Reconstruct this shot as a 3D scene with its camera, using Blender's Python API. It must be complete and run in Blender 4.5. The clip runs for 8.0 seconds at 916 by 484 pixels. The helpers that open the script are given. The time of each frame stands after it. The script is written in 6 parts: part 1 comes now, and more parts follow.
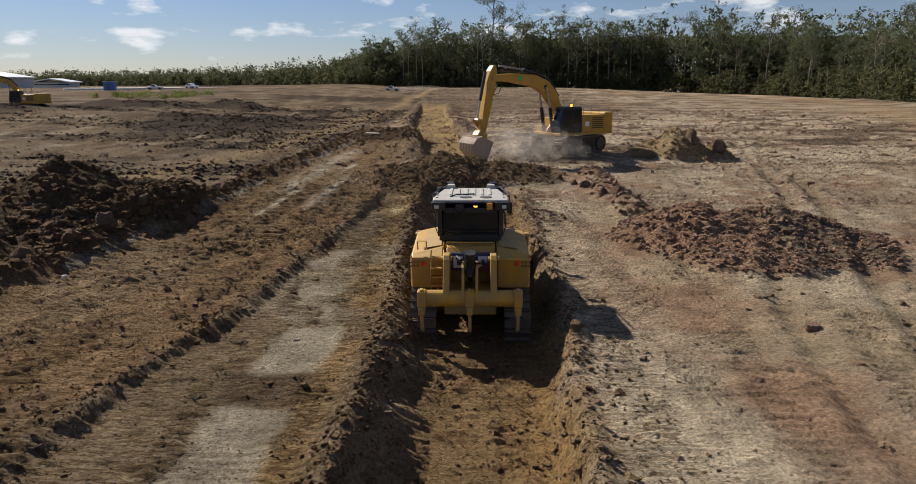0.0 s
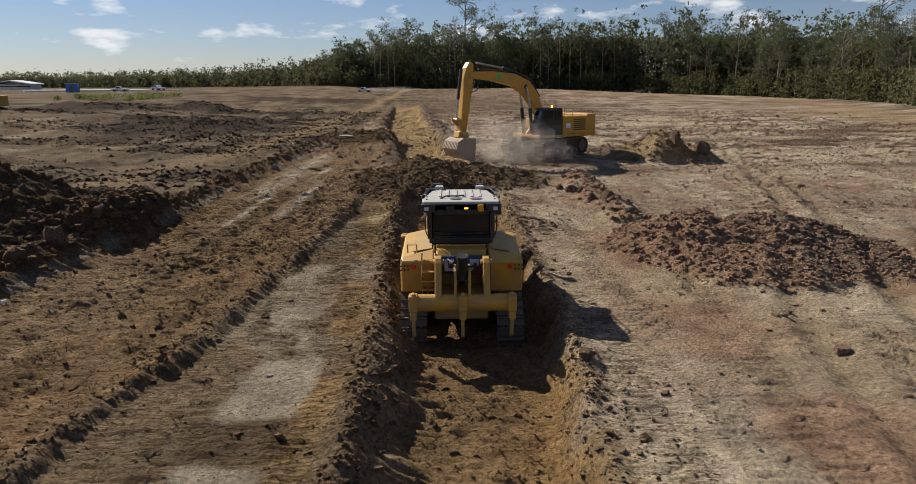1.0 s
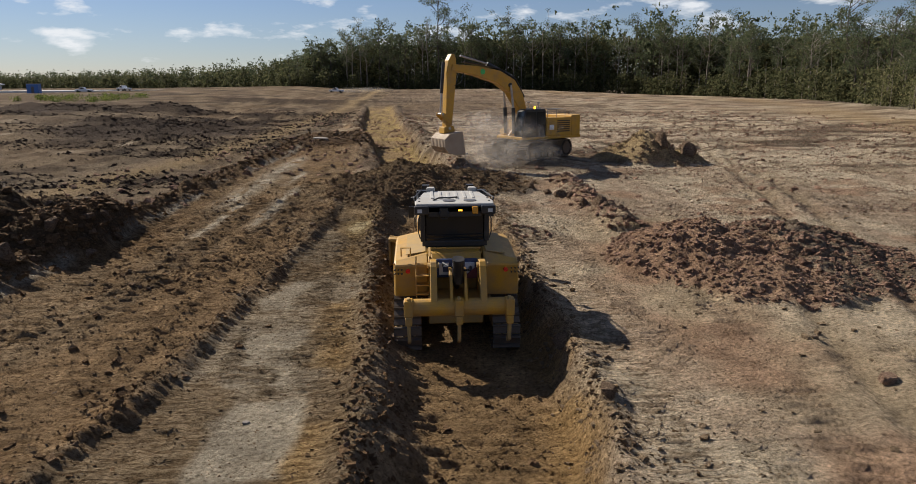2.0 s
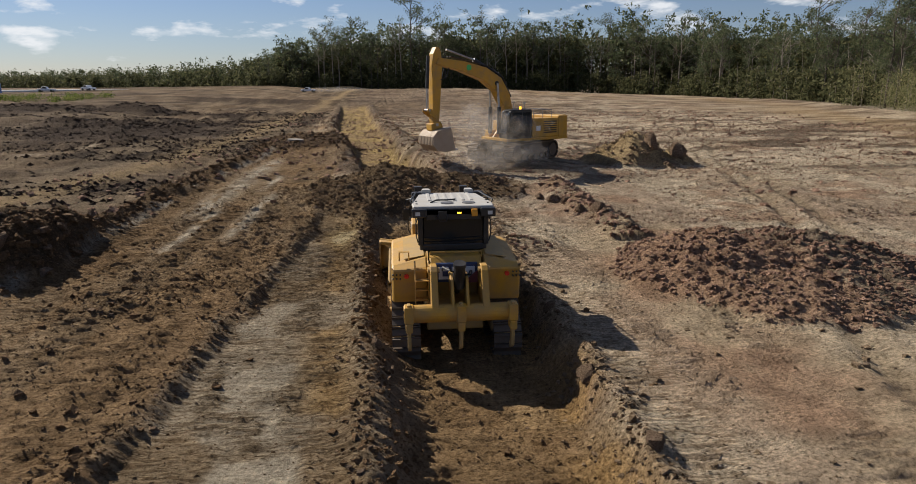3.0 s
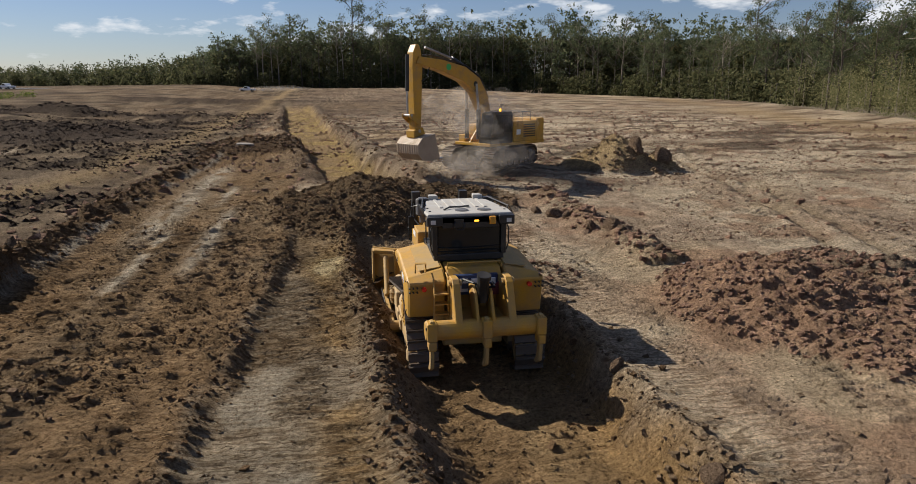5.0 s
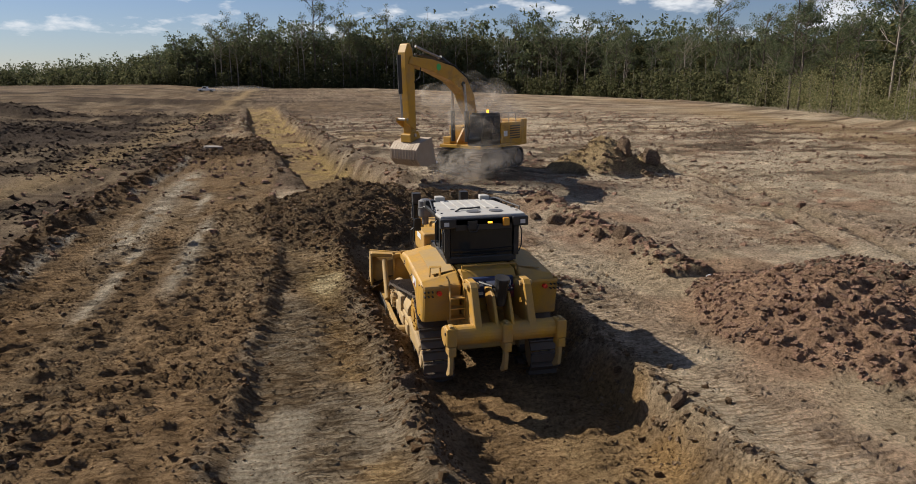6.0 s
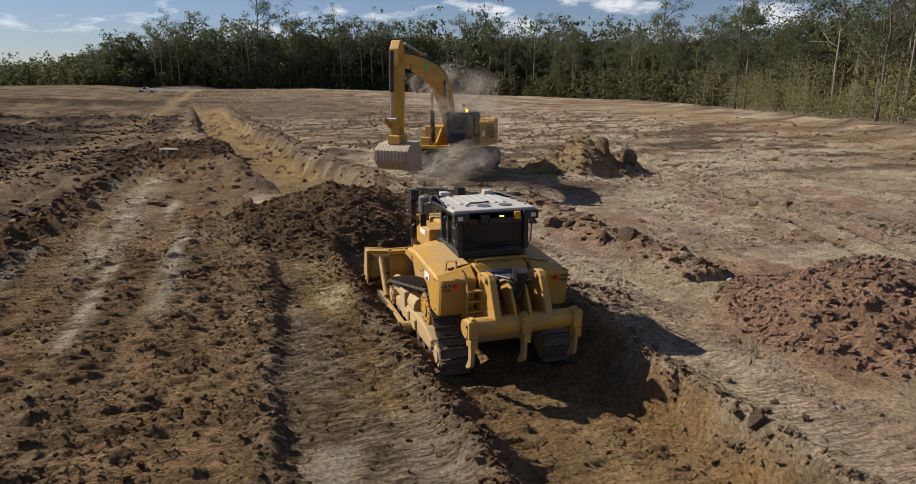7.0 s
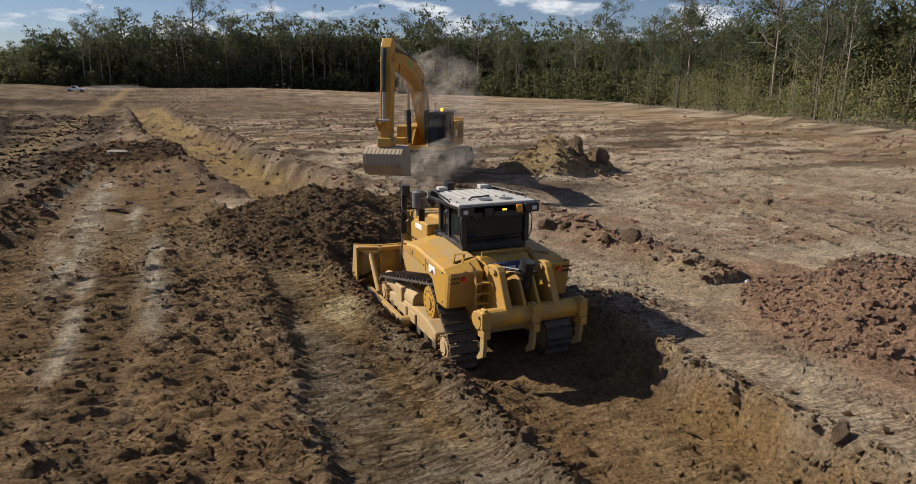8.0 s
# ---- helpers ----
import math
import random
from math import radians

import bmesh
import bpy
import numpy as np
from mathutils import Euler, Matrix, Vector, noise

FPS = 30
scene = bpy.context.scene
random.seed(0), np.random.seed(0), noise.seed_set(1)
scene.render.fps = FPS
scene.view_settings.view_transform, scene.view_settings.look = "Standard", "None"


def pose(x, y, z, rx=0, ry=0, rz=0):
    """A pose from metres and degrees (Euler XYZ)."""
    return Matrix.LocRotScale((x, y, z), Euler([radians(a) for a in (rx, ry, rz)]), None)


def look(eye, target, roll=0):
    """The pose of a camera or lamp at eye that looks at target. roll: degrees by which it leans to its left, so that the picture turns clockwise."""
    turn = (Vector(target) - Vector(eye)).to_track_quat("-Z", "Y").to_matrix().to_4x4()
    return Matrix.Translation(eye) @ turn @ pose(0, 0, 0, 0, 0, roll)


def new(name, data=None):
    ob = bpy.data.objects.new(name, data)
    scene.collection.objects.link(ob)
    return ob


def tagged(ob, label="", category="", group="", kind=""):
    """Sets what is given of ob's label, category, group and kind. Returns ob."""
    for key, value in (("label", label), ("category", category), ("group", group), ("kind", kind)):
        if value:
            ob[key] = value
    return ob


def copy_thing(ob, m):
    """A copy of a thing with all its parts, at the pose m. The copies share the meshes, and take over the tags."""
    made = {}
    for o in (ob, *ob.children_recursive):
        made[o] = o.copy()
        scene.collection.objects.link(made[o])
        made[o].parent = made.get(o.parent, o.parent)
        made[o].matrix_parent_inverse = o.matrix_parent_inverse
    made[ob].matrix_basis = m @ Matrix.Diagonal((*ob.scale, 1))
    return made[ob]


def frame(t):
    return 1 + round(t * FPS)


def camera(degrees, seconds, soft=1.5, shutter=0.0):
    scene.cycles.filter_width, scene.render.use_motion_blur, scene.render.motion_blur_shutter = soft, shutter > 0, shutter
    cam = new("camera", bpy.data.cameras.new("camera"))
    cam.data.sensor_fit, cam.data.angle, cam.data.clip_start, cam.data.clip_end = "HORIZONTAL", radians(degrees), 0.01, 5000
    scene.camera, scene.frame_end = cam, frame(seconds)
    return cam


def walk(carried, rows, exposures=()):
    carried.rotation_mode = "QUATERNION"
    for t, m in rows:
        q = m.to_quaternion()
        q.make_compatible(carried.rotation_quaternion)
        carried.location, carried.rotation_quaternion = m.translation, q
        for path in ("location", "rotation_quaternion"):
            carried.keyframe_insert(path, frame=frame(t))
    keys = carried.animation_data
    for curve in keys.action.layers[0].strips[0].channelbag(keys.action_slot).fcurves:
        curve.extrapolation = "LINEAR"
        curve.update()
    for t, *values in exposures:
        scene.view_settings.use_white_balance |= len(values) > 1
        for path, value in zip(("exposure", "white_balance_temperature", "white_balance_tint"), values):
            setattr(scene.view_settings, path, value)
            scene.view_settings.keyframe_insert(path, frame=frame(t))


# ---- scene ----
cam = camera(67.6, 8.0, soft=0.9)
PATH = [
    (0, (0.013, 1.057, 5.143), (-0.041, 3.004, 4.689), -0.3),
    (0.5, (-0.19, 1.905, 5.129), (-0.205, 3.853, 4.676), -0.3),
    (1, (-0.411, 2.72, 5.108), (-0.387, 4.668, 4.657), -0.4),
    (1.5, (-0.647, 3.537, 5.094), (-0.584, 5.485, 4.644), -0.4),
    (3, (-1.437, 6.169, 5.094), (-1.258, 8.109, 4.642), -0.4),
    (3.5, (-1.777, 7.11, 5.1), (-1.559, 9.046, 4.647), -0.3),
    (4, (-2.136, 8.033, 5.112), (-1.879, 9.964, 4.658), -0.2),
    (4.5, (-2.514, 8.96, 5.12), (-2.213, 10.885, 4.666), -0.2),
    (6, (-3.858, 11.72, 5.101), (-3.404, 13.615, 4.648), -0.1),
    (6.5, (-4.49, 12.525, 5.062), (-3.966, 14.401, 4.61), -0.1),
    (7, (-5.155, 13.245, 5.018), (-4.555, 15.099, 4.566), -0.1),
    (7.5, (-5.82, 13.965, 4.98), (-5.142, 15.792, 4.528), -0.1),
    (8, (-6.427, 14.782, 4.952), (-5.67, 16.577, 4.499), -0.0),
]
walk(cam, [(t, look(eye, target, roll)) for t, eye, target, roll in PATH])

# ---- world, sun, exposure ----
SUN_AZ, SUN_EL = radians(-48.0), radians(36.0)  # azimuth from +y towards +x
sun_dir = Vector((math.sin(SUN_AZ) * math.cos(SUN_EL), math.cos(SUN_AZ) * math.cos(SUN_EL), math.sin(SUN_EL)))
sun = new("sun", bpy.data.lights.new("sun", "SUN"))
sun.data.energy, sun.data.angle, sun.data.color = 5.0, radians(0.55), (1.0, 0.93, 0.82)
sun.matrix_world = look(tuple(sun_dir * 50), (0, 0, 0))
scene.view_settings.exposure = 0.40

world = bpy.data.worlds.new("sky")
scene.world = world
world.use_nodes = True
wn, wl = world.node_tree.nodes, world.node_tree.links
wn.clear()
w_out = wn.new("ShaderNodeOutputWorld")
w_bg = wn.new("ShaderNodeBackground")
w_sky = wn.new("ShaderNodeTexSky")
w_sky.sky_type, w_sky.sun_disc = "NISHITA", False
w_sky.sun_elevation, w_sky.sun_rotation = SUN_EL, SUN_AZ
w_sky.air_density, w_sky.dust_density, w_sky.ozone_density = 1.1, 0.05, 2.5
w_bg.inputs["Strength"].default_value = 0.042
# fair-weather clouds: noise on a plane overhead, thinning towards the zenith
w_tc = wn.new("ShaderNodeTexCoord")


def wmath(op, a, b=None, clamp=False):
    n = wn.new("ShaderNodeMath")
    n.operation, n.use_clamp = op, clamp
    for i, v in enumerate((a, b)):
        if v is None:
            continue
        if isinstance(v, (int, float)):
            n.inputs[i].default_value = v
        else:
            wl.new(v, n.inputs[i])
    return n.outputs[0]


w_map = wn.new("ShaderNodeMapping")
w_map.inputs["Location"].default_value = (0.4, 1.3, 0.15)
w_map.inputs["Scale"].default_value = (6.0, 6.0, 19.0)
wl.new(w_tc.outputs["Generated"], w_map.inputs[0])
w_noise = wn.new("ShaderNodeTexNoise")
w_noise.inputs["Scale"].default_value, w_noise.inputs["Detail"].default_value = 1.7, 9.0
w_noise.inputs["Roughness"].default_value = 0.56
wl.new(w_map.outputs[0], w_noise.inputs["Vector"])
w_ramp = wn.new("ShaderNodeValToRGB")
w_ramp.color_ramp.elements[0].position, w_ramp.color_ramp.elements[1].position = 0.545, 0.66
wl.new(w_noise.outputs["Fac"], w_ramp.inputs[0])
w_mix = wn.new("ShaderNodeMix")
w_mix.data_type = "RGBA"
wl.new(wmath("MULTIPLY", w_ramp.outputs[0], 0.85), w_mix.inputs[0])
w_tint = wn.new("ShaderNodeMix")
w_tint.data_type, w_tint.blend_type = "RGBA", "MULTIPLY"
w_tint.inputs[0].default_value, w_tint.inputs[7].default_value = 1.0, (0.95, 1.0, 1.3, 1)
wl.new(w_sky.outputs[0], w_tint.inputs[6])
wl.new(w_tint.outputs[2], w_mix.inputs[6])
w_mix.inputs[7].default_value = (16.0, 16.3, 16.8, 1)
wl.new(w_mix.outputs[2], w_bg.inputs["Color"])
wl.new(w_bg.outputs[0], w_out.inputs[0])

# ---- materials ----


def mat(name):
    m = bpy.data.materials.new(name)
    m.use_nodes = True
    nt = m.node_tree
    return m, nt, nt.nodes, nt.links, nt.nodes["Principled BSDF"]


def noise_node(nt, scale, detail=4.0, rough=0.55, coords="Object"):
    tc = nt.nodes.new("ShaderNodeTexCoord")
    n = nt.nodes.new("ShaderNodeTexNoise")
    n.inputs["Scale"].default_value, n.inputs["Detail"].default_value, n.inputs["Roughness"].default_value = scale, detail, rough
    nt.links.new(tc.outputs[coords], n.inputs["Vector"])
    return n.outputs["Fac"]


def ramp_node(nt, fac, stops):
    r = nt.nodes.new("ShaderNodeValToRGB")
    e = r.color_ramp.elements
    while len(e) < len(stops):
        e.new(0.5)
    for el, (p, c) in zip(e, stops):
        el.position, el.color = p, (*c, 1) if len(c) == 3 else c
    nt.links.new(fac, r.inputs[0])
    return r.outputs[0]


def mix_node(nt, fac, a, b, blend="MIX"):
    m = nt.nodes.new("ShaderNodeMix")
    m.data_type, m.blend_type = "RGBA", blend
    for i, v in ((0, fac), (6, a), (7, b)):
        if isinstance(v, (int, float)):
            m.inputs[i].default_value = v
        elif isinstance(v, tuple):
            m.inputs[i].default_value = (*v, 1)
        else:
            nt.links.new(v, m.inputs[i])
    return m.outputs[2]


def bump_node(nt, height, strength, distance, p):
    b = nt.nodes.new("ShaderNodeBump")
    b.inputs["Strength"].default_value, b.inputs["Distance"].default_value = strength, distance
    nt.links.new(height, b.inputs["Height"])
    nt.links.new(b.outputs[0], p.inputs["Normal"])


def worn(name, base, dirt=(0.19, 0.13, 0.085), amount=0.5, rough=0.5, metal=0.0, scale=2.5, bump=0.15, coat=0.0):
    """Painted or bare surface with dust and mud on it, at two scales, and a fine relief."""
    m, nt, nodes, links, p = mat(name)
    big, fine = noise_node(nt, scale, 5.0, 0.65), noise_node(nt, scale * 14, 3.0)
    tone = mix_node(nt, fine, tuple(0.8 * c for c in base), tuple(min(1, 1.12 * c) for c in base))
    mask = ramp_node(nt, big, ((0.62 - 0.4 * amount, (0, 0, 0)), (0.86 - 0.25 * amount, (1, 1, 1))))
    soft = mix_node(nt, fine, (0.35, 0.35, 0.35), (1, 1, 1))
    mask = mix_node(nt, 1.0, mask, soft, "MULTIPLY")
    links.new(mix_node(nt, mask, tone, dirt), p.inputs["Base Color"])
    links.new(mix_node(nt, mask, (rough, rough, rough), (0.92, 0.92, 0.92)), p.inputs["Roughness"])
    p.inputs["Metallic"].default_value = metal
    if bump:
        bump_node(nt, fine, bump, 0.01, p)
    return m


def plain(name, base, rough=0.5, metal=0.0, glow=0.0):
    m, nt, nodes, links, p = mat(name)
    f = noise_node(nt, 9.0, 3.0)
    links.new(mix_node(nt, f, tuple(0.85 * c for c in base), tuple(min(1, 1.1 * c) for c in base)), p.inputs["Base Color"])
    p.inputs["Roughness"].default_value, p.inputs["Metallic"].default_value = rough, metal
    if glow:
        p.inputs["Emission Color"].default_value, p.inputs["Emission Strength"].default_value = (*base, 1), glow
    return m


YELLOW = worn("machine_yellow", (0.51, 0.27, 0.022), (0.26, 0.175, 0.095), 0.75, 0.45)
YELLOW_DUSTY = worn("machine_yellow_dusty", (0.46, 0.27, 0.05), (0.29, 0.215, 0.13), 0.85, 0.55)
OCHRE = worn("excavator_ochre", (0.50, 0.265, 0.02), (0.26, 0.175, 0.09), 0.45, 0.45)
MUDDY = worn("mud_caked_yellow", (0.46, 0.28, 0.06), (0.40, 0.31, 0.21), 1.2, 0.85, bump=0.6)
BLACK = worn("black_paint", (0.012, 0.012, 0.013), (0.10, 0.08, 0.06), 0.3, 0.45)
STEEL = worn("muddy_steel", (0.12, 0.105, 0.09), (0.17, 0.115, 0.075), 0.9, 0.6, 0.5)
BARE = worn("scraped_steel", (0.42, 0.40, 0.38), (0.25, 0.18, 0.12), 0.4, 0.35, 0.8)
ROOF = worn("dusty_roof", (0.42, 0.41, 0.385), (0.36, 0.31, 0.25), 0.6, 0.7)
GREY = worn("grey_plastic", (0.10, 0.10, 0.11), (0.2, 0.17, 0.13), 0.4, 0.6)
WHITE = plain("white_paint", (0.78, 0.78, 0.78), 0.4)
RED = plain("red_reflector", (0.6, 0.02, 0.015), 0.25)
GREEN = plain("green_decal", (0.05, 0.42, 0.10), 0.4)
BLUE = plain("dark_blue_decal", (0.03, 0.05, 0.12), 0.4)
MAROON = plain("maroon_decal", (0.16, 0.03, 0.05), 0.4)
AMBER = plain("amber_lamp", (1.0, 0.42, 0.03), 0.3, glow=3.0)
AMBER_OFF = plain("amber_lens", (0.62, 0.28, 0.03), 0.25)
GLASS, _nt, _n, _l, _p = mat("tinted_glass")
_p.inputs["Base Color"].default_value = (0.015, 0.018, 0.02, 1)
_p.inputs["Roughness"].default_value, _p.inputs["Specular IOR Level"].default_value = 0.08, 0.28
PALEGLASS = plain("lamp_glass", (0.55, 0.56, 0.56), 0.15)


def soil_material(name, attribute=True, base=(0.16, 0.105, 0.07)):
    """Earth: its colour from the soil layer, broken up by grain, pebbles, darker blotches and dashes."""
    m, nt, nodes, links, p = mat(name)
    fine, mid = noise_node(nt, 13.0, 7.0, 0.74), noise_node(nt, 2.2, 6.0, 0.65)
    grain = noise_node(nt, 90.0, 3.0, 0.6)
    if attribute:
        a = nodes.new("ShaderNodeAttribute")
        a.attribute_name = "soil"
        col = a.outputs["Color"]
    else:
        g = nodes.new("ShaderNodeNewGeometry")
        col = ramp_node(nt, g.outputs["Random Per Island"], ((0.0, tuple(0.8 * c for c in base)), (0.5, base), (0.85, tuple(1.35 * c for c in base)), (1.0, (0.30, 0.22, 0.16))))
    col = mix_node(nt, 1.0, col, ramp_node(nt, mid, ((0.25, (0.72, 0.70, 0.68)), (0.55, (1, 1, 1)), (0.8, (1.22, 1.2, 1.15)))), "MULTIPLY")
    col = mix_node(nt, 1.0, col, ramp_node(nt, fine, ((0.36, (0.5, 0.47, 0.44)), (0.46, (0.88, 0.87, 0.85)), (0.54, (1.1, 1.1, 1.1)), (0.66, (1.5, 1.48, 1.45)))), "MULTIPLY")
    tc = nodes.new("ShaderNodeTexCoord")
    dash = None
    if attribute:
        # dashes that track pads tore across the way of travel, where the marks layer has them
        am = nodes.new("ShaderNodeAttribute")
        am.attribute_name = "marks"
        mp = nodes.new("ShaderNodeMapping")
        mp.inputs["Scale"].default_value = (2.4, 12.5, 1.0)
        links.new(tc.outputs["Object"], mp.inputs[0])
        dn_ = nodes.new("ShaderNodeTexNoise")
        dn_.inputs["Scale"].default_value, dn_.inputs["Detail"].default_value, dn_.inputs["Roughness"].default_value = 1.0, 4.0, 0.62
        links.new(mp.outputs[0], dn_.inputs["Vector"])
        torn = ramp_node(nt, dn_.outputs["Fac"], ((0.49, (0, 0, 0)), (0.55, (1, 1, 1))))
        dash = mix_node(nt, 1.0, torn, am.outputs["Color"], "MULTIPLY")
        # torn earth drawn darker, with some crevice shade put into the colour
        col = mix_node(nt, dash, col, mix_node(nt, 1.0, col, (0.60, 0.56, 0.52), "MULTIPLY"))
    links.new(col, p.inputs["Base Color"])
    p.inputs["Roughness"].default_value, p.inputs["Specular IOR Level"].default_value = 0.95, 0.04
    cell = nodes.new("ShaderNodeTexVoronoi")
    cell.feature, cell.inputs["Scale"].default_value, cell.inputs["Randomness"].default_value = "F1", 14.0, 1.0
    links.new(tc.outputs["Object"], cell.inputs["Vector"])
    inv = nodes.new("ShaderNodeMath")
    inv.operation, inv.inputs[1].default_value = "MULTIPLY_ADD", -0.5
    links.new(cell.outputs["Distance"], inv.inputs[0])
    links.new(grain, inv.inputs[2])
    grain = inv.outputs[0]
    both = nodes.new("ShaderNodeMath")
    both.operation = "ADD"
    links.new(fine, both.inputs[0])
    links.new(grain, both.inputs[1])
    high = both.outputs[0]
    if dash is not None:
        add = nodes.new("ShaderNodeMath")
        add.operation, add.inputs[1].default_value = "MULTIPLY_ADD", 0.34
        links.new(dash, add.inputs[0])
        links.new(high, add.inputs[2])
        high = add.outputs[0]
    bump_node(nt, high, 1.0, 0.2, p)
    return m


SOIL = soil_material("site_soil")
CLOD = soil_material("clod_soil", False, (0.25, 0.158, 0.088))
CLOD_TAN = soil_material("tan_clod_soil", False, (0.40, 0.285, 0.18))
CLOD_RED = soil_material("red_clod_soil", False, (0.47, 0.295, 0.208))
CLOD_DARK = soil_material("dark_clod_soil", False, (0.085, 0.06, 0.045))


def leaf_material(name, a, b, c):
    m, nt, nodes, links, p = mat(name)
    g, o = nodes.new("ShaderNodeNewGeometry"), nodes.new("ShaderNodeObjectInfo")
    col = ramp_node(nt, g.outputs["Random Per Island"], ((0.0, a), (0.5, b), (1.0, c)))
    tint = ramp_node(nt, o.outputs["Random"], ((0.0, (0.75, 0.8, 0.75)), (0.5, (1, 1, 1)), (1.0, (1.25, 1.1, 0.85))))
    links.new(mix_node(nt, 1.0, col, tint, "MULTIPLY"), p.inputs["Base Color"])
    p.inputs["Roughness"].default_value = 0.7
    p.inputs["Specular IOR Level"].default_value = 0.06
    t = nodes.new("ShaderNodeBsdfTranslucent")
    links.new(col, t.inputs[0])
    mx = nodes.new("ShaderNodeMixShader")
    mx.inputs[0].default_value = 0.42
    links.new(p.outputs[0], mx.inputs[1])
    links.new(t.outputs[0], mx.inputs[2])
    links.new(mx.outputs[0], nodes["Material Output"].inputs[0])
    return m


LEAF = leaf_material("eucalypt_leaf", (0.055, 0.074, 0.038), (0.098, 0.12, 0.062), (0.2, 0.205, 0.12))
SHRUB = leaf_material("scrub_leaf", (0.05, 0.058, 0.028), (0.085, 0.092, 0.045), (0.14, 0.135, 0.07))
# light olive foliage, its colour raised further for side light and haze
WATTLE = leaf_material("sidelit_olive_leaf", (0.12, 0.132, 0.062), (0.205, 0.21, 0.105), (0.31, 0.29, 0.165))
BARK = worn("pale_bark", (0.34, 0.29, 0.24), (0.10, 0.075, 0.055), 0.7, 0.85, scale=0.7, bump=0.5)
DARKBARK = worn("dark_bark", (0.12, 0.095, 0.075), (0.05, 0.04, 0.03), 0.6, 0.9, scale=0.7, bump=0.5)

# ---- mesh tools ----


def empty(name, m, label, category, group="", kind=""):
    ob = new(name)
    ob.empty_display_size = 0.3
    ob.matrix_basis = m
    return tagged(ob, label, category, group, kind)


def part(name, bm, material, parent=None, label="", smooth=False, m=None):
    """Links a bmesh as one mesh object, under a thing or a part where one is given."""
    me = bpy.data.meshes.new(name)
    bmesh.ops.recalc_face_normals(bm, faces=bm.faces)
    bm.to_mesh(me)
    bm.free()
    if smooth:
        me.shade_smooth()
    for k in material if isinstance(material, (list, tuple)) else (material,):
        me.materials.append(k)
    ob = new(name, me)
    if parent is not None:
        ob.parent = parent
    if m is not None:
        ob.matrix_basis = m
    return tagged(ob, label) if label else ob


def BM():
    return bmesh.new()


def box(bm, x0, x1, y0, y1, z0, z1, m=None):
    mm = Matrix.LocRotScale(((x0 + x1) / 2, (y0 + y1) / 2, (z0 + z1) / 2), None, (abs(x1 - x0), abs(y1 - y0), abs(z1 - z0)))
    bmesh.ops.create_cube(bm, size=1, matrix=(m @ mm) if m else mm)
    return bm


def prism(bm, pts, a, b, axis="x"):
    """A polygon drawn across an axis and drawn out along it from a to b. x: points (y, z); y: (x, z); z: (x, y)."""
    def place(p, s):
        return {"x": (s, p[0], p[1]), "y": (p[0], s, p[1]), "z": (p[0], p[1], s)}[axis]
    lo, hi = [bm.verts.new(place(p, a)) for p in pts], [bm.verts.new(place(p, b)) for p in pts]
    bm.faces.new(lo)
    bm.faces.new(hi[::-1])
    for i in range(len(pts)):
        j = (i + 1) % len(pts)
        bm.faces.new((lo[i], hi[i], hi[j], lo[j]))
    return bm


def rod(bm, p, q, r, r2=None, seg=14):
    p, q = Vector(p), Vector(q)
    d = q - p
    m = Matrix.Translation((p + q) / 2) @ d.to_track_quat("Z", "Y").to_matrix().to_4x4()
    bmesh.ops.create_cone(bm, cap_ends=True, segments=seg, radius1=r, radius2=r if r2 is None else r2, depth=d.length, matrix=m)
    return bm


def tube(bm, pts, r, seg=6):
    rings = []
    for i, p in enumerate(pts):
        p = Vector(p)
        d = (Vector(pts[min(i + 1, len(pts) - 1)]) - Vector(pts[max(i - 1, 0)])).normalized()
        a = d.orthogonal().normalized() if not rings else (prev_a - d * prev_a.dot(d)).normalized()
        prev_a = a
        b = d.cross(a)
        rr = r[i] if isinstance(r, (list, tuple)) else r
        rings.append([bm.verts.new(p + rr * (math.cos(k * 2 * math.pi / seg) * a + math.sin(k * 2 * math.pi / seg) * b)) for k in range(seg)])
    for u, v in zip(rings, rings[1:]):
        for k in range(seg):
            bm.faces.new((u[k], u[(k + 1) % seg], v[(k + 1) % seg], v[k]))
    bm.faces.new(rings[0][::-1])
    bm.faces.new(rings[-1])
    return bm


def soften(bm, w=0.02, seg=2):
    bmesh.ops.recalc_face_normals(bm, faces=bm.faces)
    sharp = [e for e in bm.edges if len(e.link_faces) == 2 and e.calc_face_angle(0) > 0.5]
    bmesh.ops.bevel(bm, geom=sharp, offset=w, segments=seg, affect="EDGES", profile=0.5, clamp_overlap=True)
    return bm


def mesh_from_arrays(name, verts, faces, material, smooth=False):
    """A mesh object from numpy arrays of vertices and of equal-sided faces."""
    me = bpy.data.meshes.new(name)
    n, k = faces.shape
    me.vertices.add(len(verts))
    me.vertices.foreach_set("co", np.ascontiguousarray(verts, dtype=np.float32).ravel())
    me.loops.add(n * k)
    me.loops.foreach_set("vertex_index", np.ascontiguousarray(faces, dtype=np.int32).ravel())
    me.polygons.add(n)
    me.polygons.foreach_set("loop_start", np.arange(0, n * k, k, dtype=np.int32))
    me.update(calc_edges=True)
    if smooth:
        me.shade_smooth()
    else:
        me.shade_flat()
    me.materials.append(material)
    return me


# ---- the lie of the land ----
rng = np.random.default_rng(7)
TABLE = rng.random((256, 256))


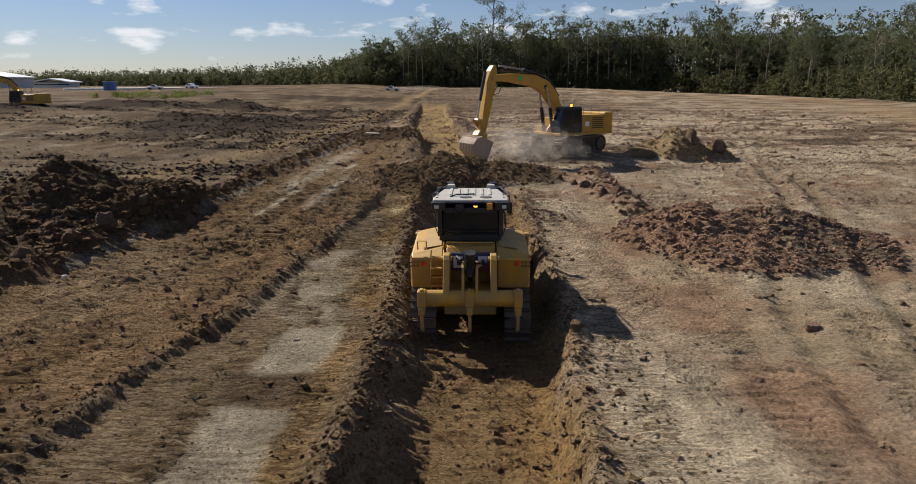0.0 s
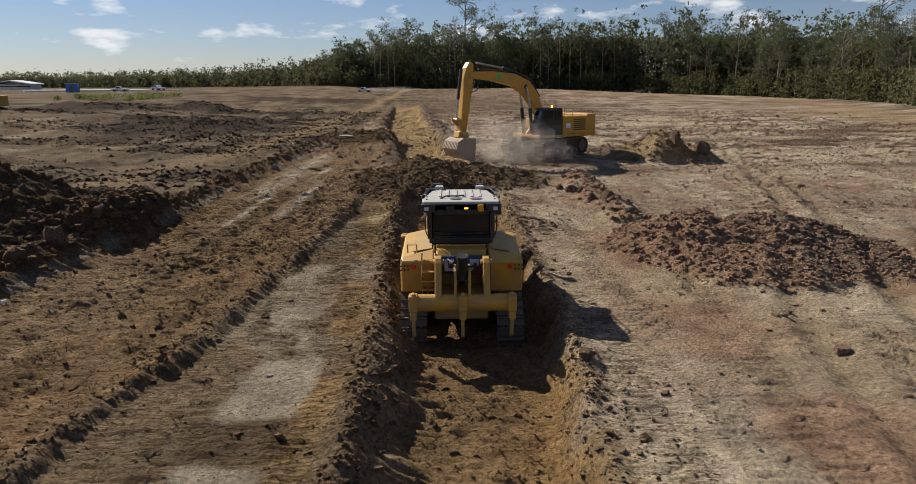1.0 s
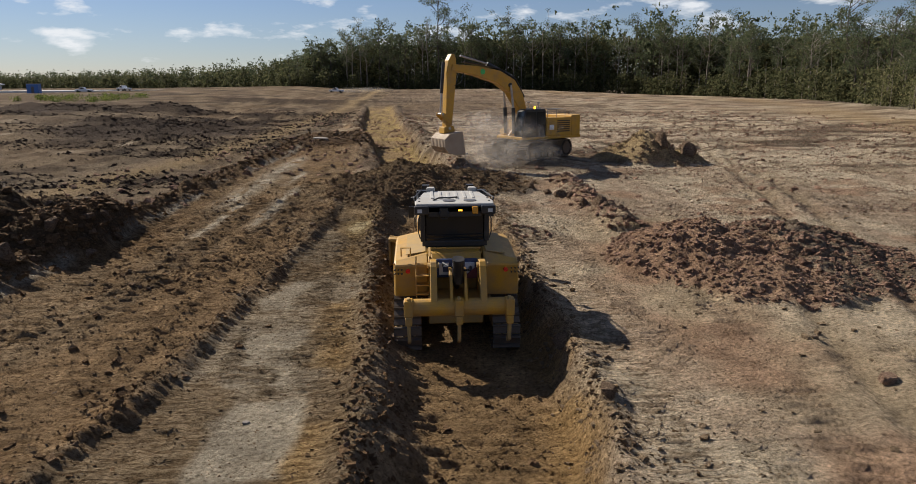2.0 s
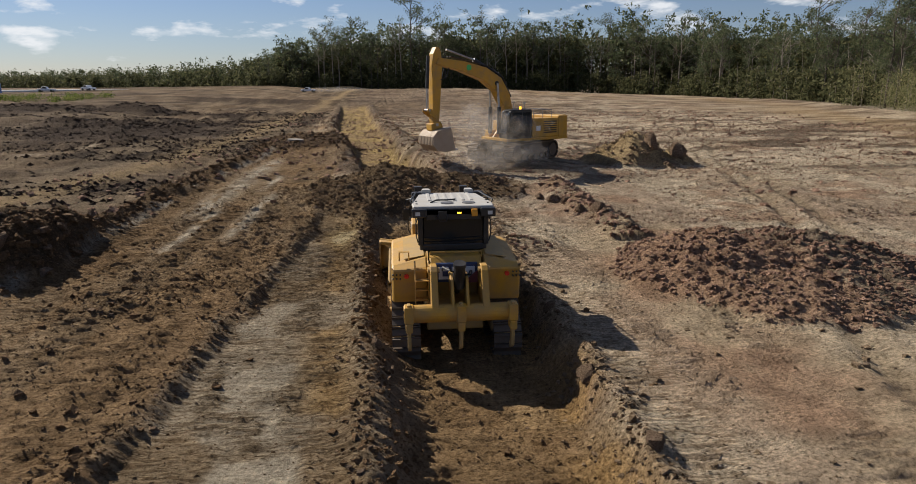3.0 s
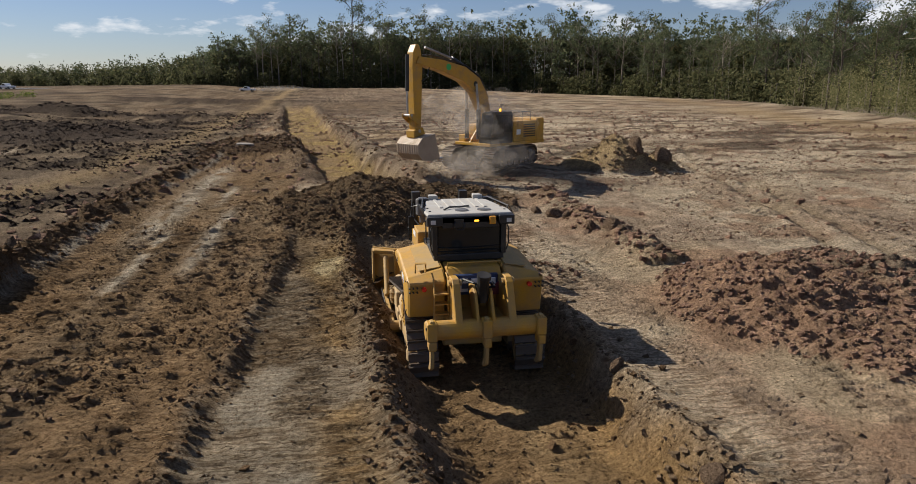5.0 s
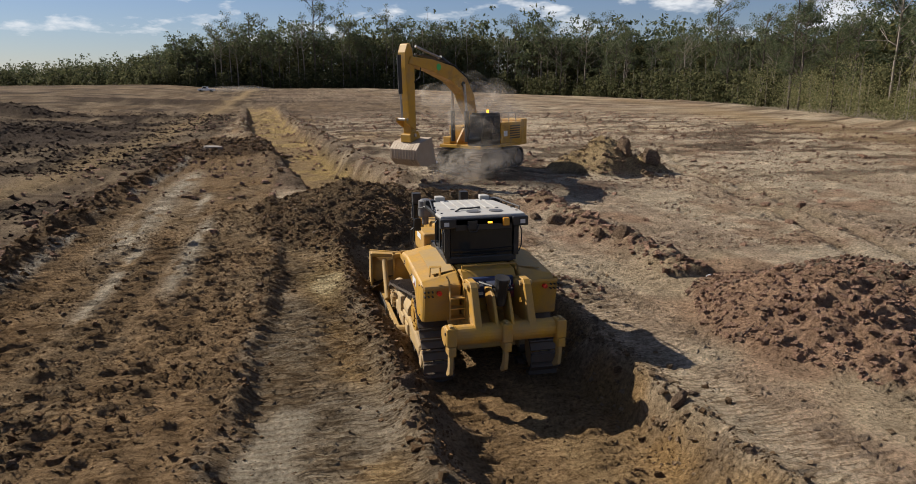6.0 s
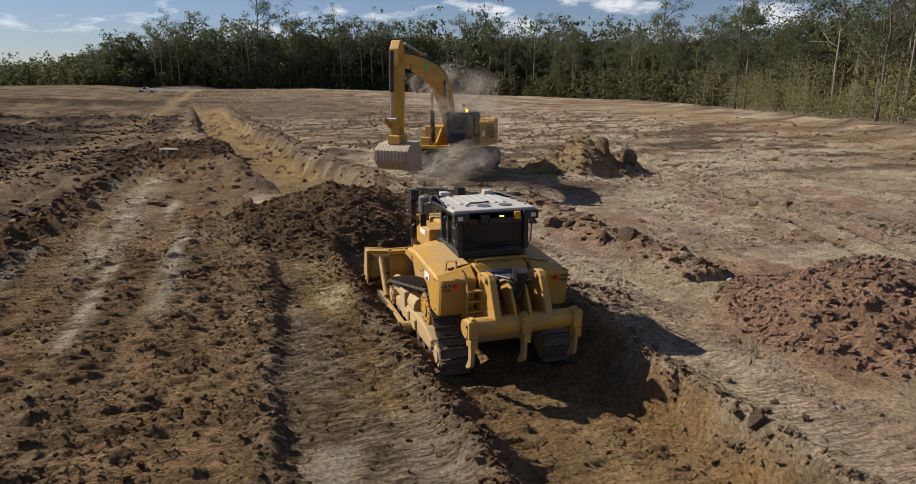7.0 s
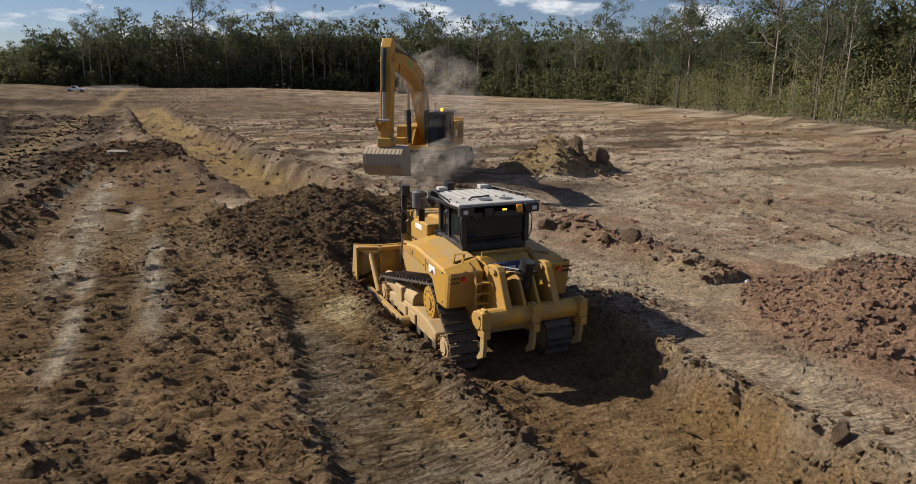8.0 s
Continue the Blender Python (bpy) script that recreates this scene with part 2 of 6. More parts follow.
def vnoise(x, y, s, o=0):
    """Smooth value noise with cells of s metres, from 0 to 1."""
    u, v = x / s + 17.3 * o + 400, y / s + 9.1 * o + 400
    i, j = np.floor(u).astype(int), np.floor(v).astype(int)
    a, b = u - i, v - j
    a, b = a * a * (3 - 2 * a), b * b * (3 - 2 * b)
    i0, j0, i1, j1 = i % 256, j % 256, (i + 1) % 256, (j + 1) % 256
    return (TABLE[i0, j0] * (1 - a) + TABLE[i1, j0] * a) * (1 - b) + (TABLE[i0, j1] * (1 - a) + TABLE[i1, j1] * a) * b


def fbm(x, y, s, octaves=4, o=0):
    t, w, total = 0, 1.0, 0
    for k in range(octaves):
        total = total + w * vnoise(x, y, s / 2 ** k, o + k)
        t, w = t + w, w * 0.5
    return total / t


def lumps(x, y, s, o=0, fill=0.6):
    """Clods: a dome of its own size in each cell of s metres, heights from 0 to s / 2."""
    u, v = x / s + 300, y / s + 300
    i, j = np.floor(u).astype(int), np.floor(v).astype(int)
    best = np.zeros_like(u)
    for di in (-1, 0, 1):
        for dj in (-1, 0, 1):
            a, b = (i + di + 31 * o) % 256, (j + dj + 57 * o) % 256
            px, py = i + di + TABLE[a, b], j + dj + TABLE[(a + 91) % 256, (b + 13) % 256]
            r = 0.12 + 0.5 * TABLE[(a + 43) % 256, (b + 77) % 256] ** 2
            on = TABLE[(a + 7) % 256, (b + 151) % 256] < fill
            q = 1 - ((u - px) ** 2 + (v - py) ** 2) / r ** 2
            best = np.maximum(best, np.where(on & (q > 0), r * np.sqrt(np.maximum(q, 0)), 0))
    return best * s * 0.8


def step(a, b, x):
    t = np.clip((x - a) / (b - a), 0, 1)
    return t * t * (3 - 2 * t)


def line_x(y, pts):
    return np.interp(y, [p[1] for p in pts], [p[0] for p in pts])


WINDROW = ((-12.6, 14), (-12.0, 20), (-11.7, 27), (-11.9, 40), (-11.2, 55), (-11.6, 64), (-11.2, 82))
RIDGE_B = ((-6.5, 8), (-6.2, 12), (-5.7, 14.5), (-5.25, 19), (-4.9, 25), (-4.5, 30), (-4.75, 37), (-4.9, 42))
RIDGE_C = ((-1.95, 8), (-1.9, 12.5), (-1.8, 16), (-2.05, 20), (-2.2, 24), (-2.5, 29), (-2.6, 33))
RIDGE_D = ((1.35, 8), (1.5, 12.4), (1.8, 16), (1.8, 20), (1.75, 24), (1.85, 30), (2.1, 34))
TRENCH_L = ((-1.0, 42), (-3.4, 45.5), (-3.9, 51), (-5.6, 68), (-8.6, 92), (-11.4, 141), (-13.5, 170))
TRENCH_R = ((0.6, 42), (-0.1, 49.5), (-1.5, 61), (-1.9, 71), (-4.2, 100), (-7.6, 160), (-9.0, 170))
ROW_R = ((2.6, 41), (4.0, 37.5), (5.4, 35), (6.25, 31), (6.35, 27.5))
# heaps: x, y, radius across, radius along, height
HEAPS = {
    "left": ((-15.2, 26.0, 4.2, 5.5, 2.15), (-15.3, 19.0, 2.9, 3.4, 1.5), (-13.3, 21.8, 1.8, 3.6, 0.75)),
    "red": ((7.2, 23.4, 2.6, 4.2, 1.1), (10.0, 23.4, 3.0, 3.8, 0.95)),
    "front": ((-1.6, 38.4, 3.6, 4.6, 1.35), (-3.4, 36.4, 2.2, 3.4, 0.75), (1.6, 38.6, 3.2, 3.4, 0.8)),
    "tan": ((13.7, 48.4, 2.7, 2.7, 2.0), (16.3, 48.3, 1.7, 1.8, 1.0)),
    "berm": ((-9.3, 67.0, 4.2, 7.0, 0.75),),
    "far": ((-41.5, 123.0, 7.5, 4.0, 1.7), (-31.0, 87.0, 10.0, 11.0, 0.7), (-64.0, 120.0, 6.0, 4.0, 1.2), (-30.0, 175.0, 30.0, 4.0, 1.2), (2.0, 62.0, 3.0, 8.0, 0.35), (-38.0, 92.0, 7.0, 3.0, 0.9), (-70.0, 99.0, 9.0, 3.0, 1.2), (-26.0, 118.0, 10.0, 3.0, 0.8), (-53.0, 112.0, 8.0, 3.0, 1.0), (-24.0, 70.0, 4.0, 5.0, 0.45)),
}


def heap(x, y, group):
    h = np.zeros_like(x)
    for cx, cy, rx, ry, hh in HEAPS[group]:
        wob = 0.75 + 0.5 * vnoise(x, y, 1.7, 3)
        d = np.sqrt(((x - cx) / rx) ** 2 + ((y - cy) / ry) ** 2) / wob
        h = np.maximum(h, hh * np.clip(1.08 - d, 0, 1) ** 0.9 * (0.85 + 0.3 * vnoise(x, y, 0.8, 5)))
    return h


def pale_patch(x, y):
    """Bare pale clay showing through the brown strip."""
    return np.exp(-((x + 9.3) / 0.55) ** 2) * step(30, 36, y) * (1 - step(50, 56, y)) + np.exp(-((x + 7.0) / 0.3) ** 2) * step(27, 31, y) * (1 - step(36, 40, y)) + np.exp(-((x + 7.8) / 0.25) ** 2) * step(38, 41, y) * (1 - step(44, 46, y)) + 0.9 * np.exp(-((x + 8.55) / 0.22) ** 2) * step(26, 28, y) * (1 - step(33, 35, y))


def land(x, y, colour=False):
    """Height of the ground and, if asked, the colour of its soil."""
    far = step(60, 130, np.hypot(x, y - 20))
    n1, n2, n3 = fbm(x, y, 6.0, 4, 1), fbm(x, y, 1.6, 4, 2), fbm(x, y, 18.0, 4, 9)
    jog = 0.35 * (vnoise(x, y, 1.3, 21) - 0.5) + 0.25 * (vnoise(x, y, 0.45, 22) - 0.5)
    xj = x + jog
    z = 0.12 * (n1 - 0.5) * (1 - 0.5 * far) + 0.5 * (n3 - 0.5) * far
    # broad levels
    wr, rb, rc, rd = line_x(y, WINDROW), line_x(y, RIDGE_B), line_x(y, RIDGE_C), line_x(y, RIDGE_D)
    near = 1 - step(58, 70, y)
    strip_a = step(-0.4, 0.3, xj - wr) * step(0.35, -0.25, xj - rb) * (1 - step(74, 86, y))
    lane_b = step(-0.25, 0.3, xj - rb) * step(0.5, -0.3, xj - rc) * (1 - step(33, 40, y))
    cut = step(-0.2, 1.1, xj - rc) * step(0.3, -0.3, xj - rd) * (1 - step(32, 36, y))
    z = z + 0.08 * strip_a - 0.06 * lane_b - (0.74 - 0.08 * step(20, 26, y)) * cut
    z = z + 0.5 * np.exp(-((x - 6.0) / 5.0) ** 2 - ((y - 49) / 6.0) ** 2)
    z = z + 1.6 * step(-25, -60, x) * step(40, 90, y) + 2.9 * step(120, 300, y) * (1 - step(20, 110, x)) - 0.7 * step(-60, -150, x) * step(120, 260, y)
    # the far trench that the excavator follows
    tl, tr = line_x(y, TRENCH_L), line_x(y, TRENCH_R)
    along = step(44.0, 47.0, y) * (1 - step(150, 168, y))
    wob = 0.5 * (vnoise(x, y, 2.2, 31) - 0.5)
    inside = step(-0.1, 0.5, x + wob - tl) * step(0.8, -0.1, x + wob - tr) * along
    depth = 0.95 - 0.004 * (y - 46)
    z = z - inside * depth
    bank = np.exp(-((x + wob - tr - 1.3) / 0.9) ** 2) * along + 0.8 * np.exp(-((x + wob - tl + 0.7) / 0.7) ** 2) * along
    z = z + 0.4 * bank * (0.5 + n2)
    # ridges of loose earth
    def ridge(line, w, h, o, y0, y1):
        d = (x + 0.5 * jog - line) / w
        return h * np.exp(-d * d) * (0.45 + 1.1 * vnoise(x, y, 0.9, o)) * step(y0 - 2, y0, y) * (1 - step(y1, y1 + 3, y))
    r_w = ridge(wr, 0.75, 0.40, 41, 10, 60)
    r_b = ridge(rb + 0.05, 0.2, 0.09, 42, 5, 40)
    r_c = ridge(rc, 0.36, 0.20, 43, 5, 33)
    r_d = ridge(rd + 0.25, 0.30, 0.12, 44, 5, 33)
    r_r = ridge(line_x(y, ROW_R), 0.7, 0.30, 45, 27, 39)
    z = z + r_w + r_b + r_c + r_d + r_r
    hl, hr, hf, ht, hb, hx = (heap(x, y, g) for g in ("left", "red", "front", "tan", "berm", "far"))
    z = z + hl + hr + hf + ht + hb + hx
    heaps = np.clip(hl + hr + hf + ht + hb, 0, 1)
    # roughness: clods on ridges and heaps, churned earth in the strips, flatter to the right
    loose = np.clip(1.6 * (r_w + r_b + r_c + r_d + r_r) + 1.3 * heaps, 0, 1)
    churn = np.clip(0.75 * strip_a + 0.12 * lane_b + 0.55 * cut + 0.30, 0, 1)
    patch = step(0.42, 0.62, fbm(x, y, 3.2, 3, 12))
    right = step(2.0, 4.0, x)
    detail = 1 - step(70, 200, np.hypot(x, y - 15))
    # smooth floor scraped bare
    slab = np.maximum.reduce([step(0.15, -0.1, np.abs(xj - cx) - w) * step(0.2, -0.1, np.abs(y + jog - cy) - l) for cx, cy, w, l in
                              ((-3.55, 13.75, 0.55, 1.2), (-3.65, 9.4, 0.68, 1.8), (-3.9, 17.2, 0.55, 1.6), (-4.3, 21.0, 0.4, 1.2))])
    slab = np.clip(slab * step(0.66, 0.5, fbm(x, y, 0.9, 3, 61) - 0.2 * (y < 15.2)), 0, 1)
    amp = (0.35 + 0.65 * patch) * churn * (1 - 0.95 * slab)
    amp = np.maximum(amp, loose)
    def billow(sz, o):
        return 1 - np.abs(2 * vnoise(x + 0.6 * jog, y, sz, o) - 1)
    rough = 0.04 * lumps(x, y, 0.33, 1, 0.3) * amp * amp + 0.17 * lumps(x, y, 0.19, 2, 0.8) * np.clip(amp, 0, 1) + 0.22 * lumps(x, y, 0.62, 3, 0.6) * loose
    rough = rough + (0.05 * billow(0.8, 131) + 0.05 * billow(0.37, 132) + 0.08 * billow(0.19, 133) + 0.15 * vnoise(0.4 * x, y, 0.118, 134) - 0.15) * (0.16 + 0.34 * churn + 0.6 * amp + 0.4 * loose) * (1 - 0.95 * slab)
    if colour == "loose":
        return np.clip(amp * amp + 0.12, 0, 1) * (1 - slab) * (1 - 0.75 * lane_b * step(0.3, 0.6, x - rb)) + loose
    z = z + detail * rough + 0.05 * (n2 - 0.5) * (0.4 + amp) * (1 - 0.9 * slab)
    # bars that crawler tracks pressed across the way of travel
    def bars(cx, w, o, period=0.2, skew=0.0):
        m = step(w / 2 + 0.12, w / 2 - 0.06, np.abs(x - cx + 0.25 * (vnoise(x, y, 3.0, o) - 0.5)))
        m = m * step(0.30, 0.5, vnoise(x, y, 1.9, o + 1)) * (1 - loose)
        s = (y + skew * x + 0.1 * vnoise(x, y, 0.7, o + 2)) / period
        saw = np.abs((s % 1.0) - 0.5) * 2
        return m * (step(0.15, 0.8, saw) - 0.5)
    zb = 0
    for cx, w, o, sk in ((-10.5, 0.9, 51, 0.05), (-9.2, 0.9, 53, 0.02), (-8.0, 0.9, 55, -0.04), (-6.5, 0.9, 57, 0), (-3.9, 1.6, 59, 0.03), (-2.9, 0.6, 61, 0),
                          (-1.0, 0.6, 63, 0), (0.75, 0.6, 65, 0), (2.7, 0.8, 67, 0.03), (3.9, 0.7, 69, 0.02)):
        zb = zb + bars(cx, w, o, 0.2, sk)
    for off, o, sl in ((8.2, 71, 0.28), (10.4, 73, 0.31), (24.0, 75, -0.35), (3.0, 77, 0.55), (-8.0, 79, 0.9), (9.5, 81, 0.6), (12.2, 83, 0.62), (5.4, 85, 0.12), (14.8, 87, 0.1), (-2.0, 88, 0.7), (30.0, 90, -0.7), (27.5, 86, -0.72)):
        d = (x - off - sl * (y - 15)) / math.hypot(1, sl)
        m = step(0.46, 0.28, np.abs(d)) * step(0.25, 0.45, vnoise(x, y, 2.5, o)) * (1 - loose) * right
        s = (y + sl * x) / math.hypot(1, sl) / 0.27 % 1.0
        zb = zb + m * (step(0.15, 0.8, np.abs(s - 0.5) * 2) - 0.5) - 0.25 * m
    z = z + 0.065 * zb * (1 - 0.8 * slab)
    wood = x - np.interp(y, (14, 42, 62, 86, 114, 160, 205), (52, 60, 66, 74, 84, 100, 108))
    z = z + (0.8 * (fbm(x, y, 7.0, 4, 175) - 0.5) + 0.7 * (fbm(x * 0.7, y, 2.6, 3, 176) - 0.5)) * step(-15, -22, x) * step(36, 50, y) * (1 - step(150, 200, y))
    z = z + 0.5 * (fbm(x, y * 1.2, 1.7, 4, 173) - 0.5) * np.maximum(step(38, 50, y), 0.7 * step(26, 38, y) * step(7, 11, x) * (1 - heaps)) * (1 - strip_a) * (1 - inside)
    z = z + (0.45 * np.exp(-((wood + 5.5) / 2.0) ** 2) * (0.5 + vnoise(x, y, 3.0, 171)) + 0.25 * np.exp(-((wood + 14) / 3.0) ** 2) * vnoise(x, y, 2.0, 172)) * step(25, 40, y) * (1 - step(200, 240, y))
    # long ruts of wheels on the haul road beyond the windrow and over the open ground
    ruts = 0
    for a, b, o in ((-16.5, 0.10, 91), (-18.5, 0.1, 92), (-22.5, 0.12, 93), (-26, 0.16, 94), (-31, 0.2, 95), (22, 0.35, 96), (24.2, 0.35, 97), (30, -0.2, 98), (12.5, 0.32, 99), (14.2, 0.32, 89)):
        d = x - a - b * (y - 30) - 2.0 * (vnoise(y * 0 + o, y, 16, o) - 0.5)
        ruts = ruts + np.exp(-(d / 0.33) ** 2) - 0.5 * np.exp(-((np.abs(d) - 0.6) / 0.3) ** 2)
    z = z - 0.10 * ruts * (1 - np.clip(heaps, 0, 1)) * (1 - strip_a) * (1 - cut) * (1 - lane_b)
    if not colour:
        return z
    # soils, and a low bank along the forest
    def c(*v):
        return np.array(v)
    BROWN, DARK, TAN, PALE = c(0.295, 0.19, 0.108), c(0.105, 0.066, 0.042), c(0.50, 0.385, 0.28), c(0.64, 0.525, 0.415)
    REDS, ORANGE, GREYC, MAUVE = c(0.40, 0.252, 0.178), c(0.38, 0.245, 0.12), c(0.40, 0.33, 0.262), c(0.45, 0.34, 0.27)
    col = np.empty(x.shape + (3,))
    col[:] = TAN

    def lay(m, k):
        nonlocal col
        m = np.clip(m, 0, 1)[..., None]
        col = col * (1 - m) + k * m
    p1, p2, p3 = fbm(x, y, 9.0, 4, 101), fbm(x * 2.2, y * 0.6, 4.0, 4, 102), fbm(x, y, 2.6, 4, 103)
    lay(step(0.45, 0.62, p1) * 0.75, MAUVE)
    lay(step(0.44, 0.6, p2) * 0.8 * right, PALE)
    lay(step(0.52, 0.68, p3) * 0.7, REDS)
    lay(step(0.50, 0.72, fbm(x, y * 0.4, 14.0, 4, 105)) * 0.75 * step(55, 80, y), ORANGE)
    streak = fbm(x * 0.35, y * 1.3, 5.0, 4, 161)
    lay(step(0.52, 0.62, streak) * 0.6 * step(36, 50, y), c(0.20, 0.14, 0.10))
    lay(step(0.47, 0.38, streak) * 0.4 * step(36, 50, y), PALE)
    lay(step(70, 140, y) * (0.8 - 0.45 * step(5, 50, x)), c(0.14, 0.098, 0.072))
    mott = fbm(x * 0.45, y * 1.4, 2.2, 4, 163)
    lay(step(0.53, 0.6, mott) * 0.75 * step(38, 48, y), c(0.10, 0.07, 0.052))
    lay(step(0.46, 0.40, mott) * 0.45 * step(38, 48, y) * (1 - step(80, 150, y)), PALE)
    left = step(wr + 0.3, wr - 0.6, x)
    # moist dark soil, darkened further to stand for the shaded sides of backlit clods
    lay(left * 0.85, c(0.125, 0.088, 0.062))
    lay(left * step(0.48, 0.55, streak) * 0.85, c(0.062, 0.044, 0.033))
    lay(left * step(0.5, 0.64, p1) * 0.5, c(0.2, 0.135, 0.085))
    lay(left * step(0.5, 0.62, p2) * 0.4, c(0.36, 0.27, 0.19))
    lay(np.clip(ruts, 0, 1) * 0.5 * (1 - heaps), c(0.33, 0.25, 0.175))
    dark_l = np.exp(-(((x + 30) / 13) ** 2 + ((y - 84) / 20) ** 2) * 1.3) + 0.8 * np.exp(-(((x + 62) / 24) ** 2 + ((y - 118) / 22) ** 2))
    lay(step(0.25, 0.7, dark_l + 0.5 * (n2 - 0.5)) * 0.85, c(0.07, 0.05, 0.042))
    lay(strip_a * 0.92, BROWN)
    lay(strip_a * step(0.5, 0.66, p2) * 0.55, c(0.34, 0.25, 0.17))
    lay(lane_b * 0.9, c(0.27, 0.195, 0.128))
    lay(lane_b * step(0.45, 0.62, fbm(x * 2, y * 0.7, 3.0, 3, 110)) * 0.7, GREYC)
    lay(lane_b * np.exp(-((x - rc + 0.85) / 0.5) ** 2) * step(0.4, 0.6, fbm(x, y, 2.0, 3, 112)) * 0.85, ORANGE)
    lay(cut * 0.9, c(0.29, 0.185, 0.098))
    lay(cut * step(0.5, 0.66, p2) * 0.55, c(0.42, 0.29, 0.165))
    lay(step(1.6, 0.6, np.abs(x - 3.2)) * step(0.28, 0.52, fbm(x * 2, y * 0.5, 3.0, 3, 113)) * 0.85 * near, PALE)
    redzone = np.exp(-((x - 5.2) / 2.6) ** 2) * (1 - step(22, 34, y))
    lay(redzone * step(0.38, 0.6, p3) * 0.75, REDS)
    pale_a = pale_patch(x, y)
    lay(pale_a * step(0.3, 0.5, fbm(x * 3, y, 1.3, 3, 115)) * 0.95, c(0.58, 0.50, 0.42))
    lay(np.exp(-((x - wr - 0.75) / 0.22) ** 2) * step(0.42, 0.55, vnoise(x, y, 1.6, 117)) * near * 0.9, c(0.48, 0.43, 0.38))
    lay(np.clip(1.5 * zb, 0, 1) * 0.75 * (lane_b + strip_a), c(0.13, 0.085, 0.052))
    lay(np.clip(-1.5 * zb, 0, 1) * 0.55 * lane_b, c(0.33, 0.27, 0.21))
    lay(np.clip(1.2 * zb, 0, 1) * 0.4 * right, c(0.2, 0.145, 0.105))
    lay(slab * 0.95 * (1 - 0.6 * np.clip(1.5 * zb, 0, 1)), c(0.42, 0.355, 0.29))
    lay(step(0.25, -0.1, np.abs(y - 11.95 + jog) - 0.55) * step(0.2, -0.2, np.abs(x + 3.7) - 0.8) * 0.9, c(0.15, 0.105, 0.072))
    lay(np.clip(2.2 * (r_w + r_b + r_c), 0, 1) * 0.7, c(0.125, 0.08, 0.048))
    lay(np.exp(-((x - rd + 0.15) / 0.55) ** 2) * 0.85 * (1 - step(30, 34, y)) * step(0.3, 0.5, fbm(x, y, 1.2, 3, 114)), c(0.43, 0.27, 0.13))
    lay(np.clip(1.8 * r_r, 0, 1) * 0.75, BROWN)
    lay(step(0.03, 0.25, hl) * 0.95, c(0.125, 0.085, 0.055))
    lay(step(0.03, 0.25, hf) * 0.92, c(0.145, 0.098, 0.062))
    lay(step(0.03, 0.2, hb) * 0.9, DARK)
    lay(step(0.03, 0.2, hr) * 0.92 * step(9.6, 8.4, x + 1.5 * (p3 - 0.5)), REDS)
    lay(step(0.03, 0.2, hr) * 0.92 * step(8.4, 9.6, x + 1.5 * (p3 - 0.5)), c(0.23, 0.175, 0.135))
    lay(step(0.03, 0.25, ht) * 0.9, c(0.46, 0.33, 0.19))
    lay(step(0.1, 0.45, hx) * 0.9, c(0.07, 0.049, 0.038))
    lay(inside * 0.95, c(0.32, 0.22, 0.125))
    lay(inside * step(0.45, 0.6, fbm(x, y, 2.0, 3, 119)) * 0.6, c(0.42, 0.30, 0.125))
    lay(np.clip(bank, 0, 1) * (1 - inside) * 0.6, c(0.2, 0.15, 0.115))
    lay(np.exp(-(((x + 3.2) / 0.4) ** 2 + ((y - 29.4) / 1.1) ** 2)) * 1.5, c(0.60, 0.47, 0.28))
    lay(np.exp(-(((x + 3.1) / 0.7) ** 2 + ((y - 31) / 2.2) ** 2)) * 0.7, ORANGE)
    lay(step(1.25, 0.75, np.sqrt(((x + 3.15 + jog) / 0.36) ** 2 + ((y - 29.3) / 0.85) ** 2)), c(0.66, 0.53, 0.34))
    col *= (0.66 + 0.68 * fbm(x, y, 0.5, 3, 121))[..., None]
    lay(step(-4.5, -1.0, wood) * step(25, 40, y) * (1 - step(200, 240, y)) * 0.8, c(0.24, 0.205, 0.17))
    road = line_x(y, ((-19.5, 34), (-18.4, 42), (-17.0, 51), (-16.1, 75), (-17.0, 110)))
    for tx, ty, ta, tl in ((-41.5, 70, 0.05, 11), (-34.5, 59.5, 0.5, 4), (-46.0, 66, -0.1, 9), (-52.0, 84, 0.3, 8), (-27.5, 66, 0.25, 7)):
        across = (x - tx) - ta * (y - ty) + 2 * jog
        lay(np.exp(-(across / 0.7) ** 2) * np.exp(-((y - ty) / tl) ** 4) * step(0.3, 0.5, vnoise(x, y, 2.5, 181)), c(0.44, 0.35, 0.27))
    lay(np.exp(-((x - road + 2 * jog) / 1.5) ** 2) * step(32, 38, y) * 0.75, c(0.36, 0.255, 0.15))
    lay(np.exp(-((wood + 17) / 6.0) ** 2) * step(25, 40, y) * (1 - step(200, 240, y)) * 0.5 * step(0.35, 0.55, p1), c(0.42, 0.29, 0.165))
    col = col * np.array([1.17, 1.18, 1.08])
    # where track pads tore the surface
    verge = step(1.0, 0.5, np.abs(x - rd - 1.0)) * near
    marks = lane_b * (1 - 0.85 * slab) + strip_a * (0.35 + 0.5 * step(0.4, 0.6, p3)) + 0.8 * verge + 0.45 * right * step(0.42, 0.6, p2) + 0.4 * cut
    marks = np.clip(marks, 0, 1) * (1 - 0.8 * np.clip(pale_a, 0, 1)) * (1 - np.clip(loose, 0, 1)) * detail
    return z, col, marks


